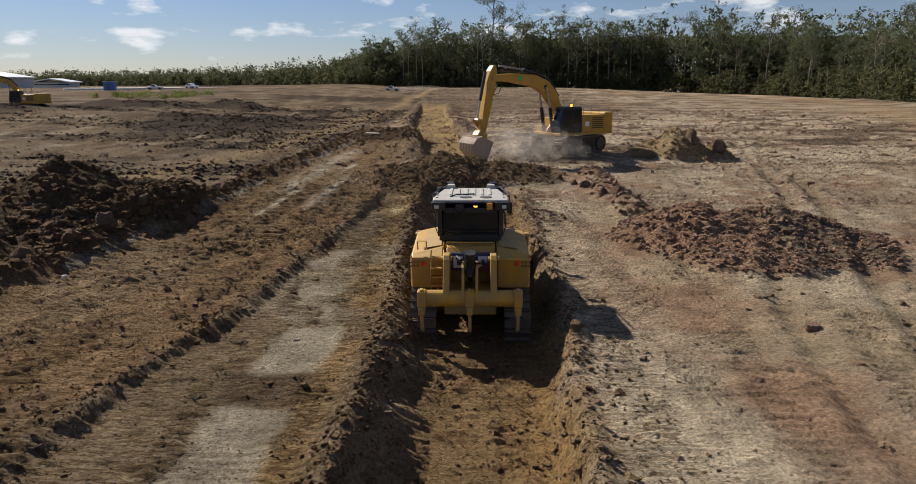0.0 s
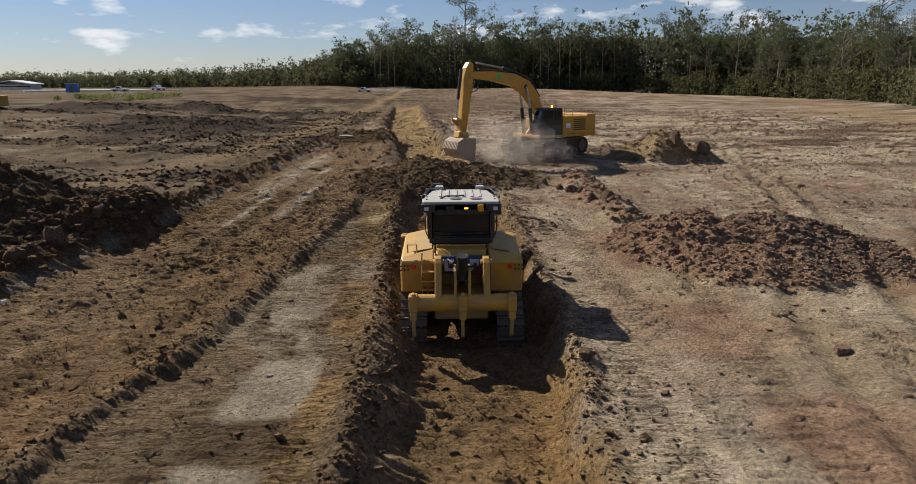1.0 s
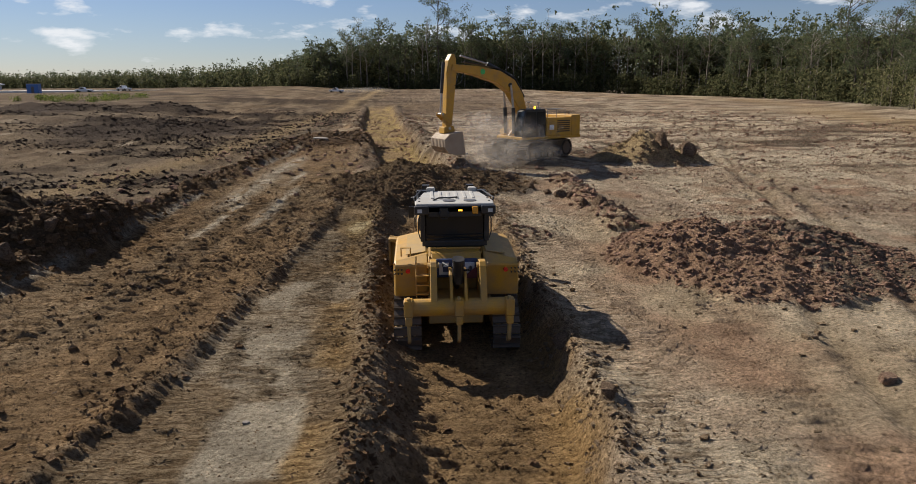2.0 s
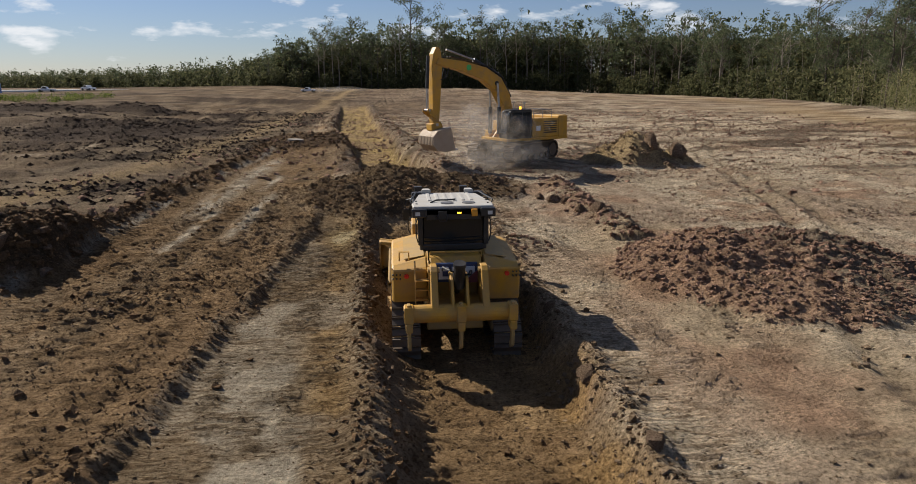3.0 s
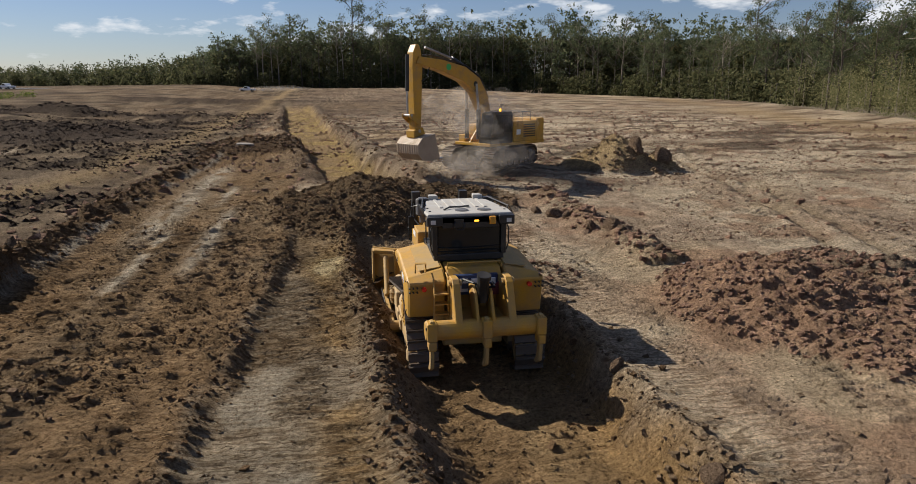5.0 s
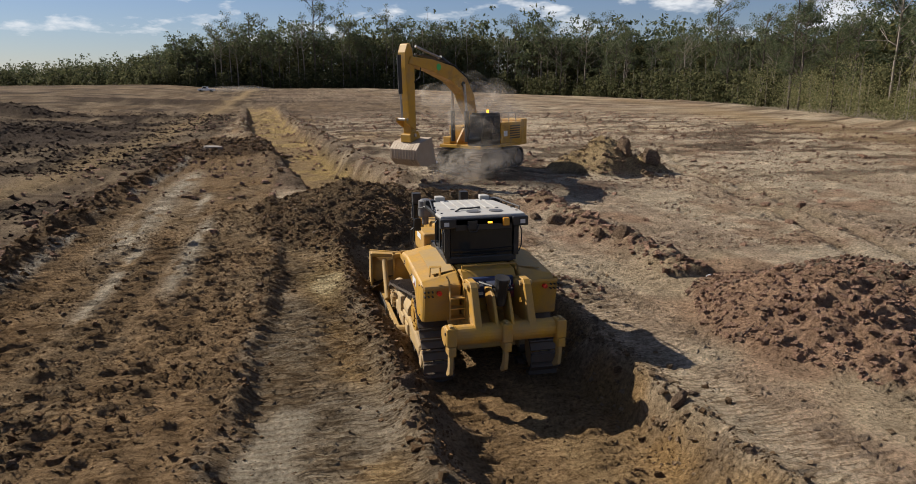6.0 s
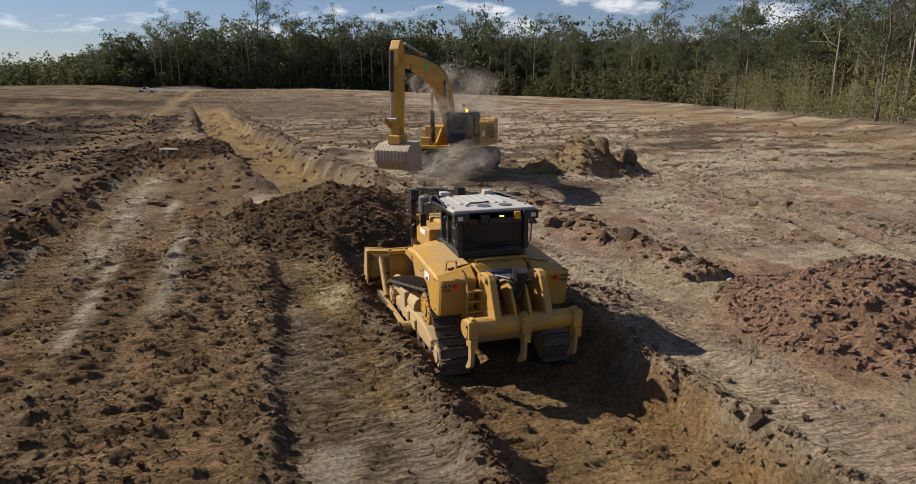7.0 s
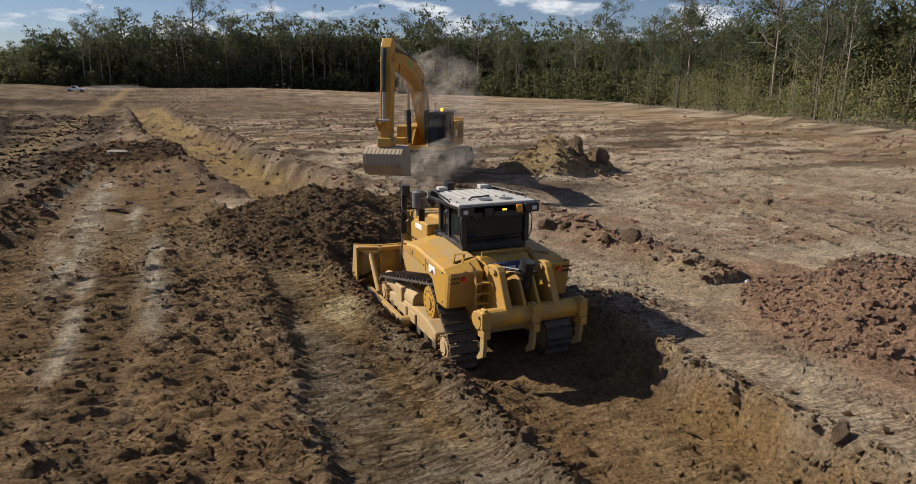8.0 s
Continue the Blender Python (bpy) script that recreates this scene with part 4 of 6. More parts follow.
        for k in range(SHOES):
            if me is None:
                shoe = part("track_shoe", bm, STEEL, top, "muddy steel track shoe")
                me = shoe.data
            else:
                shoe = new("track_shoe", me)
                shoe.parent = top
            MOVERS.append((shoe, k * LOOP_D[-1] / SHOES, s * 1.09))
    # ripper
    bm = BM()
    rod(bm, (-1.13, -2.42, 1.12), (1.13, -2.42, 1.12), 0.175, seg=20)
    box(bm, -0.6, 0.6, -2.5, -1.9, 1.0, 1.2)
    ripper = part("ripper_beam", soften(bm, 0.015, 1), YELLOW, top)
    for x in (-0.51, 0.51):
        bm = BM()
        prism(bm, ((-1.95, 1.25), (-2.03, 1.88), (-2.1, 1.99), (-2.2, 2.0), (-2.26, 1.92), (-2.40, 1.5), (-2.56, 1.2), (-2.5, 1.0), (-2.2, 1.0)), x - 0.07, x + 0.07)
        arm = part("ripper_arm", soften(bm, 0.012, 1), YELLOW, ripper)
        part("pin", rod(BM(), (x - 0.12, -2.16, 1.9), (x + 0.12, -2.16, 1.9), 0.05, seg=12), YELLOW_DUSTY, arm)
    for x in (-0.15, 0.15):
        bm = BM()
        prism(bm, ((-2.2, 1.1), (-2.05, 1.75), (-2.15, 1.85), (-2.28, 1.75), (-2.55, 1.2)), x - 0.03, x + 0.03)
        part("ripper_lug", soften(bm, 0.012, 1), YELLOW, ripper)
    bm = BM()
    rod(bm, (0, -2.2, 1.72), (0, -2.0, 1.3), 0.07)
    rod(bm, (0, -2.3, 2.06), (0, -2.18, 1.56), 0.115)
    rod(bm, (0, -2.31, 2.10), (0, -2.3, 2.03), 0.13)
    part("ripper_cylinder", bm, BLACK, ripper, "black hydraulic ripper cylinder")
    bm = BM()
    tube(bm, ((-0.05, -2.2, 1.85), (-0.2, -2.3, 1.95), (-0.3, -2.1, 1.9), (-0.3, -2.0, 1.7)), 0.02)
    tube(bm, ((0.05, -2.2, 1.8), (0.22, -2.28, 1.85), (0.28, -2.1, 1.8), (0.26, -2.0, 1.6)), 0.02)
    part("hose", bm, BLACK, ripper)
    for x in (-1.03, 0.0, 1.03):
        bm = BM()
        box(bm, x - 0.09, x + 0.09, -2.66, -2.38, 0.98, 1.32)
        box(bm, x - 0.07, x + 0.07, -2.68, -2.4, 0.84, 0.98)
        holder = part("shank_holder", soften(bm, 0.015, 1), YELLOW, ripper)
        bm = BM()
        prism(bm, ((-2.62, 1.36), (-2.46, 1.36), (-2.44, 0.9), (-2.42, 0.62), (-2.3, 0.42), (-2.36, 0.40), (-2.56, 0.52), (-2.6, 0.7)), x - 0.035, x + 0.035)
        part("shank", soften(bm, 0.01, 1), YELLOW_DUSTY, holder, "curved ripper shank, its tip bare steel")
        bm = BM()
        rod(bm, (x - 0.11, -2.54, 1.2), (x + 0.11, -2.54, 1.2), 0.03, seg=8)
        part("pin", bm, BLACK, holder)
    # the machine's proportions along its length
    old = (-2.75, -2.38, -2.16, -2.0, -1.62, -1.2, 0.22, 0.8, 1.6, 1.95, 2.75, 3.5)
    true = (-3.22, -2.85, -2.5, -1.88, -1.42, -1.0, 0.45, 1.4, 2.65, 2.95, 3.4, 4.1)
    kept = ("idler", "sprocket", "roller", "track_shoe", "air_precleaner", "exhaust")
    for ob in top.children_recursive:
        if ob.name.split(".")[0] not in kept:
            for v in ob.data.vertices:
                v.co.y = np.interp(v.co.y, old, true)
                v.co.z += 0.1 * min(1, max(0, (v.co.z - 0.6) / 0.4))
                family = (ob.name, ob.parent.name)
                if any(n.startswith("fender") for n in family):
                    if v.co.z > 2.06:
                        v.co.z -= 0.17 * min(1, max(0, (abs(v.co.x) - 0.85) / 0.42))
                    v.co.x *= 1.08
                elif any(n.startswith("cab") for n in family) and not ob.name.startswith("cable"):
                    v.co.x *= 0.92
                elif any(n.startswith("roof") for n in family):
                    v.co.x *= 0.95
                elif any(n.startswith(("ripper", "shank")) for n in family):
                    v.co.x *= 1.01
                    v.co.z += 0.13
    return top


DOZER = bulldozer()

# ---- excavator ----
EXC = (6.0, 48.5, 0.5)
FOOT, BOOM_L, STICK_PIN = (0.3, 1.9), 6.5, 3.5


def crawler_track(parent, x, length, width, high, material=STEEL):
    r = high / 2
    bm = BM()
    half = length / 2 - r
    pts = [(half + (r - 0.06) * math.cos(a), r + (r - 0.06) * math.sin(a)) for a in np.linspace(-math.pi / 2, math.pi / 2, 9)]
    pts += [(-y, z) for y, z in pts[::-1]]
    prism(bm, pts, x - width / 2 + 0.14, x + width / 2 - 0.14)
    belt = part("track_frame", bm, BLACK, parent, "dark muddy track frame")
    loop = pts + [pts[0]]
    p = np.array(loop)
    d = np.concatenate([[0], np.cumsum(np.hypot(*np.diff(p, axis=0).T))])
    n = 46
    me = None
    for k in range(n):
        s = k * d[-1] / n
        c = np.array([np.interp(s, d, p[:, 0]), np.interp(s, d, p[:, 1])])
        s2 = (s + 0.06) % d[-1]
        c2 = np.array([np.interp(s2, d, p[:, 0]), np.interp(s2, d, p[:, 1])])
        t = c2 - c
        if me is None:
            bm = BM()
            box(bm, -width / 2, width / 2, -0.5 * d[-1] / n + 0.008, 0.5 * d[-1] / n - 0.008, -0.07, 0.0)
            box(bm, -width / 2, width / 2, -0.02, 0.0, -0.1, -0.07)
            shoe = part("track_shoe", bm, material, parent)
            me = shoe.data
        else:
            shoe = new("track_shoe", me)
            shoe.parent = parent
        shoe.matrix_basis = pose(x, c[0], c[1], math.degrees(math.atan2(t[1], t[0])), 0, 0)
    for k in range(7):
        bm = BM()
        y = -half + 2 * half * k / 6
        rod(bm, (x - width / 2 + 0.06, y, 0.24 if 0 < k < 6 else r), (x + width / 2 - 0.06, y, 0.24 if 0 < k < 6 else r), 0.15 if 0 < k < 6 else r - 0.14, seg=18)
        part("roller", bm, material, belt)


def house_parts(top):
    """Upper works of an excavator, looking along +y; the turning axis is the origin."""
    bm = BM()
    prism(bm, ((-1.4, 1.5), (-1.4, -2.3), (-1.2, -3.3), (1.2, -3.3), (1.4, -2.3), (1.4, 1.5)), 1.18, 1.36, "z")
    house = part("house", soften(bm, 0.03), OCHRE, top, "yellow slewing deck")
    bm = BM()
    prism(bm, ((-1.42, -2.35), (-1.25, -3.2), (-0.8, -3.4), (0.8, -3.4), (1.25, -3.2), (1.42, -2.35)), 1.3, 2.62, "z")
    part("counterweight", soften(bm, 0.07, 3), OCHRE, house)
    for s in (-1, 1):
        bm = BM()
        box(bm, s * 0.45, s * 1.42, -2.36, -0.35 if s < 0 else 0.6, 1.36, 2.5 if s < 0 else 2.3)
        bay = part("engine_bay", soften(bm, 0.04), OCHRE, house)
        bm = BM()
        for k in range(6):
            box(bm, s * 1.422, s * 1.432, -2.2, -1.2, 1.6 + 0.13 * k, 1.67 + 0.13 * k)
        part("vent_slot", bm, BLACK, bay, "black cooling slots")
        bm = BM()
        box(bm, s * 1.422, s * 1.428, -0.95, -0.6, 1.75, 2.05)
        part("side_decal", bm, WHITE, bay)
    bm = BM()
    box(bm, -0.45, 0.45, -2.36, -0.6, 1.36, 2.45)
    part("engine_cover", soften(bm, 0.05), OCHRE, house)
    bm = BM()
    rod(bm, (0.7, -1.6, 2.4), (0.7, -1.6, 2.85), 0.07)
    part("exhaust", bm, BLACK, house)
    # cab on the machine's left
    bm = BM()
    prism(bm, ((1.45, 1.3), (1.5, 1.7), (1.25, 2.95), (1.05, 3.05), (-0.25, 3.05), (-0.32, 2.9), (-0.32, 1.3)), -1.4, -0.5)
    cab = part("cab", soften(bm, 0.04), BLACK, house, "black framed excavator cab")
    bm = BM()
    prism(bm, ((1.505, 1.75), (1.515, 1.75), (1.285, 2.88), (1.275, 2.88)), -1.33, -0.67)
    part("windscreen", bm, GLASS, cab, "dark sky-reflecting windscreen")
    for s, x in ((-1, -1.405), (1, -0.495)):
        bm = BM()
        prism(bm, ((1.4, 1.75), (1.17, 2.88), (0.45, 2.88), (0.45, 1.6)), x - 0.004, x + 0.004)
        part("door_window", bm, GLASS, cab)
        bm = BM()
        prism(bm, ((0.38, 1.95), (0.38, 2.88), (-0.22, 2.88), (-0.22, 1.95)), x - 0.004, x + 0.004)
        part("side_window", bm, GLASS, cab)
    bm = BM()
    rod(bm, (-0.9, 0.2, 3.05), (-0.9, 0.2, 3.2), 0.06)
    part("beacon", bm, AMBER, cab, "lit amber beacon")
    for x, y in ((-0.35, -0.5), (0.9, -0.6)):
        bm = BM()
        rod(bm, (x, y, 2.4), (x, y, 3.35), 0.03, seg=8)
        rod(bm, (x, y, 3.35), (x, y, 3.45), 0.11, seg=14)
        part("antenna_mast", bm, BARE, house, "mast with a pale round aerial")
    bm = BM()
    for x in (-1.3, 1.3):
        tube(bm, ((x, -0.5, 2.45), (x, -0.5, 3.0), (x, -1.9, 3.0), (x, -1.9, 2.45)), 0.022)
        tube(bm, ((x, -0.5, 2.75), (x, -1.9, 2.75)), 0.018)
        tube(bm, ((x, -1.2, 2.45), (x, -1.2, 3.0)), 0.018)
    tube(bm, ((-1.3, -1.9, 3.0), (1.3, -1.9, 3.0)), 0.02)
    part("guard_rail", bm, GREY, house)
    bm = BM()
    for x in (-0.42, 0.42):
        prism(bm, ((-0.5, 1.36), (-0.1, 2.3), (0.5, 2.3), (1.3, 1.36)), x - 0.05, x + 0.05)
    part("boom_bracket", bm, OCHRE, house)
    bm = BM()
    box(bm, 0.75, 1.25, 0.8, 1.35, 1.36, 1.75)
    part("tool_box", soften(bm, 0.03), OCHRE, house)
    return house


def boom_parts(top):
    """Boom in its own space: foot pivot at the origin, tip pivot at y = BOOM_L."""
    bm = BM()
    low = [(-0.25, -0.1), (0.9, 0.45), (2.3, 1.02), (3.4, 1.0), (5.0, 0.5), (BOOM_L + 0.05, -0.2)]
    high = [(BOOM_L + 0.12, 0.17), (5.2, 1.02), (3.7, 1.7), (2.5, 1.85), (1.5, 1.5), (0.5, 0.7), (-0.25, 0.25)]
    prism(bm, low + high, -0.33, 0.33)
    boom = part("boom", soften(bm, 0.03), OCHRE, top, "yellow cranked excavator boom")
    for s in (-1, 1):
        bm = BM()
        rod(bm, (s * 0.335, 4.7, 0.95), (s * 0.345, 4.7, 0.95), 0.17, seg=18)
        part("round_decal", bm, GREEN, boom, "round green sticker")
        bm = BM()
        for k in range(7):
            box(bm, s * 0.333, s * 0.338, 4.4 - 0.22 * k, 4.25 - 0.22 * k, 1.0 + 0.055 * k, 1.18 + 0.055 * k)
        part("faded_letter_bar", bm, OCHRE, boom)
        bm = BM()
        rod(bm, (s * 0.335, 2.6, 1.4), (s * 0.36, 2.6, 1.4), 0.14, seg=16)
        part("pivot_boss", bm, BLACK, boom)
    bm = BM()
    rod(bm, (0, 2.7, 1.98), (0, 4.55, 1.62), 0.12)
    box(bm, -0.12, 0.12, 2.45, 2.75, 1.75, 2.08)
    arm_cyl = part("stick_cylinder", bm, BLACK, boom, "black hydraulic cylinder")
    bm = BM()
    rod(bm, (0, 4.5, 1.63), (0, 6.35, 0.95), 0.06)
    part("piston_rod", bm, BARE, arm_cyl)
    bm = BM()
    for x in (-0.2, -0.12, 0.12, 0.2):
        tube(bm, ((x, 1.2, 1.45), (x, 2.4, 2.0), (x, 3.7, 1.83), (x, 5.2, 1.15), (x, 6.0, 0.75)), 0.028)
    part("hose", bm, BLACK, boom)
    for s in (-1, 1):
        bm = BM()
        rod(bm, (s * 0.46, 0.75, -0.95), (s * 0.46, 1.7, 0.35), 0.12)
        c = part("boom_cylinder", bm, BLACK, boom)
        bm = BM()
        rod(bm, (s * 0.46, 1.7, 0.35), (s * 0.40, 2.6, 1.4), 0.07)
        part("piston_rod", bm, BARE, c)
    return boom


def stick_parts(top):
    """Stick in its own space: boom pivot at the origin, hanging down -z to the bucket pin."""
    bm = BM()
    prism(bm, ((-0.30, -0.35), (-0.2, 0.55), (-0.05, 0.8), (0.12, 0.78), (0.30, 0.4), (0.34, -0.3), (0.22, -3.3), (0.16, -3.62), (-0.14, -3.62), (-0.2, -3.2)), -0.24, 0.24)
    stick = part("stick", soften(bm, 0.03), OCHRE, top, "yellow excavator stick")
    bm = BM()
    rod(bm, (0, 0.5, 0.3), (0, 0.52, -1.5), 0.1)
    c = part("bucket_cylinder", bm, BLACK, stick, "black bucket cylinder")
    bm = BM()
    rod(bm, (0, 0.52, -1.45), (0, 0.5, -2.7), 0.055)
    part("piston_rod", bm, BARE, c)
    for x in (-0.3, 0.3):
        bm = BM()
        prism(bm, ((0.38, -2.62), (0.62, -2.62), (0.62, -2.8), (0.3, -3.05), (0.05, -3.2), (0.05, -3.0)), x - 0.04, x + 0.04)
        part("linkage", soften(bm, 0.015, 1), OCHRE, stick)
    part("pin", rod(BM(), (-0.36, 0.52, -2.7), (0.36, 0.52, -2.7), 0.07), BARE, stick)
    part("pin", rod(BM(), (-0.36, 0.0, -3.5), (0.36, 0.0, -3.5), 0.09), BARE, stick)
    bm = BM()
    for x in (-0.27, 0.27):
        tube(bm, ((x, -0.3, 0.3), (x, -0.75, -0.2), (x, -0.6, -0.8), (x, -0.2, -1.0)), 0.03)
    part("hose", bm, BLACK, stick)
    return stick


def bucket_parts(top):
    """Bucket in its own space: pin at the origin, mouth towards -y, body below."""
    bm = BM()
    prism(bm, ((-0.28, 0.12), (0.34, 0.12), (0.42, -0.25), (-0.36, -0.25)), -0.32, 0.32)
    quick = part("tilt_coupler", soften(bm, 0.03), OCHRE, top, "dusty tilting bucket coupler")
    bm = BM()
    outer = [(-0.55, -0.28), (0.35, -0.26), (0.72, -0.5), (0.82, -0.95), (0.6, -1.35), (0.1, -1.55), (-0.55, -1.62)]
    inner = [(-0.55, -1.55), (0.08, -1.48), (0.54, -1.3), (0.75, -0.94), (0.66, -0.54), (0.33, -0.33), (-0.55, -0.35)]
    prism(bm, outer + inner, -0.83, 0.83)
    bucket = part("bucket", bm, STEEL_TAN, top, "wide tan-dusted smooth-edged bucket")
    for s in (-1, 1):
        bm = BM()
        prism(bm, outer, s * 0.8, s * 0.87)
        part("side_plate", soften(bm, 0.015, 1), STEEL_TAN, bucket)
    bm = BM()
    box(bm, -0.87, 0.87, -0.72, -0.5, -1.66, -1.6)
    part("cutting_edge", bm, BARE, bucket)
    bm = BM()
    for k in range(9):
        x = -0.72 + 0.18 * k
        prism(bm, ((0.35, -0.25), (0.74, -0.49), (0.85, -0.95), (0.62, -1.38), (0.58, -1.34), (0.8, -0.95), (0.7, -0.52)), x - 0.012, x + 0.012)
    part("wear_strip", bm, STEEL_TAN, bucket)
    return bucket, quick


STEEL_TAN = worn("dusty_bucket_steel", (0.40, 0.31, 0.22), (0.34, 0.25, 0.17), 0.6, 0.6, 0.1)


def excavator():
    top = empty("excavator", pose(*EXC, 0, 0, 135), "large yellow excavator digging in a cloud of dust", "excavator")
    bm = BM()
    box(bm, -0.9, 0.9, -1.1, 1.1, 0.5, 0.9)
    rod(bm, (0, 0, 0.85), (0, 0, 1.2), 0.75, seg=28)
    part("car_body", soften(bm, 0.03), BLACK, top, "dark muddy car body")
    for x in (-1.35, 1.35):
        crawler_track(top, x, 5.0, 0.7, 1.08)
    return top, house_parts(top), boom_parts(top), stick_parts(top), bucket_parts(top)


EXCAVATOR, HOUSE, BOOM, STICK, (BUCKET, COUPLER) = excavator()

# ---- trees ----
LEAFR = np.random.default_rng(11)


def leaf_quads(centres, spread_r, count, size, r, droop=0.5):
    """Leaf sprays: small drooping blades scattered round the given centres."""
    n = len(centres) * count
    base = np.repeat(np.array(centres), count, axis=0)
    sp = np.repeat(np.array(spread_r), count)[:, None]
    off = r.normal(size=(n, 3))
    off /= np.linalg.norm(off, axis=1)[:, None] + 1e-9
    c = base + off * sp * (r.random((n, 1)) ** 0.45) * np.array([1, 1, 0.72])
    a = r.normal(size=(n, 3)) + np.array([0, 0, -droop])
    a /= np.linalg.norm(a, axis=1)[:, None]
    b = np.cross(a, r.normal(size=(n, 3)))
    b /= np.linalg.norm(b, axis=1)[:, None] + 1e-9
    s = size * (0.6 + 0.8 * r.random((n, 1)))
    v = np.stack([c - a * s, c + b * s * 0.42, c + a * s, c - b * s * 0.42], 1).reshape(-1, 3)
    return v, np.arange(4 * n).reshape(-1, 4)


def tree_mesh(seed, tall, bare=0.45, bushy=1.0, lean=0.0):
    """Trunk and limbs as one mesh, the crown's leaves as another."""
    r = np.random.default_rng(seed)
    bm = BM()
    k = 8
    trunk = [(lean * tall * (i / k) ** 2 + 0.25 * r.normal() * i / k, 0.25 * r.normal() * i / k, tall * 0.93 * i / k) for i in range(k + 1)]
    rad = [0.0095 * tall * (1 - 0.85 * i / k) ** 0.8 + 0.02 for i in range(k + 1)]
    tube(bm, trunk, rad, 7)
    centres, sizes = [], []
    for i in range(int(9 * bushy) + 2):
        f = bare + (1 - bare) * (i + r.random()) / (9 * bushy + 2)
        q = np.array([np.interp(f * k, range(k + 1), [p[j] for p in trunk]) for j in range(3)])
        ang, reach = r.random() * 6.283, tall * (0.10 + 0.14 * r.random()) * (1.15 - 0.5 * f)
        tip = q + np.array([math.cos(ang) * reach, math.sin(ang) * reach, reach * (0.5 + 0.7 * r.random())])
        midp = (q + tip) / 2 + np.array([0, 0, -0.12 * reach])
        tube(bm, [tuple(q), tuple(midp), tuple(tip)], [0.0042 * tall, 0.003 * tall, 0.0015 * tall], 5)
        for m in range(3):
            e = tip + r.normal(size=3) * reach * 0.36
            tube(bm, [tuple(midp), tuple((midp + e) / 2 + [0, 0, 0.1]), tuple(e)], [0.0022 * tall, 0.0017 * tall, 0.0009 * tall], 4)
            centres.append(e)
            sizes.append(tall * (0.035 + 0.045 * r.random()) * bushy ** 0.3)
    centres.append(np.array(trunk[-1]))
    sizes.append(tall * 0.06)
    v, f = leaf_quads(centres, sizes, int(50 * bushy), tall * 0.0082, r)
    return bm, v, f


TREE_KINDS = []
for seed, tall, bare, bushy, lean, bark in ((1, 26, 0.50, 1.0, 0.02, 0), (2, 24, 0.42, 1.15, -0.03, 1), (3, 22, 0.36, 1.3, 0.0, 1), (4, 28, 0.58, 0.8, 0.03, 0), (5, 20, 0.32, 1.35, 0.02, 1), (6, 25, 0.45, 1.1, -0.02, 0), (7, 17, 0.22, 1.6, 0.0, 1)):
    bm, v, f = tree_mesh(seed, tall, bare, bushy, lean)
    t_me = bpy.data.meshes.new("trunk")
    bm.to_mesh(t_me)
    bm.free()
    t_me.shade_smooth()
    t_me.materials.append(BARK if bark == 0 else DARKBARK)
    TREE_KINDS.append((t_me, mesh_from_arrays("crown", v, f, LEAF), v, f, tall))

# the forest's edge: x, y and the height of the trees there
EDGE = ((52, 14, 21), (60, 42, 21), (66, 62, 21), (74, 86, 20), (84, 114, 20), (100, 160, 20), (108, 205, 22), (104, 262, 27), (80, 306, 33), (40, 322, 32), (0, 326, 29), (-34, 330, 27), (-62, 345, 20), (-100, 400, 16), (-170, 470, 13), (-280, 560, 13), (-430, 640, 14), (-600, 700, 15))
edge_p = np.array([(x, y) for x, y, _ in EDGE], float)
edge_d = np.concatenate([[0], np.cumsum(np.hypot(*np.diff(edge_p, axis=0).T))])


def edge_at(s, back):
    x, y = np.interp(s, edge_d, edge_p[:, 0]), np.interp(s, edge_d, edge_p[:, 1])
    e = 4.0
    tx, ty = np.interp(s + e, edge_d, edge_p[:, 0]) - np.interp(s - e, edge_d, edge_p[:, 0]), np.interp(s + e, edge_d, edge_p[:, 1]) - np.interp(s - e, edge_d, edge_p[:, 1])
    n = math.hypot(tx, ty) + 1e-9
    return x + back * ty / n, y - back * tx / n, np.interp(s, edge_d, [h for _, _, h in EDGE])


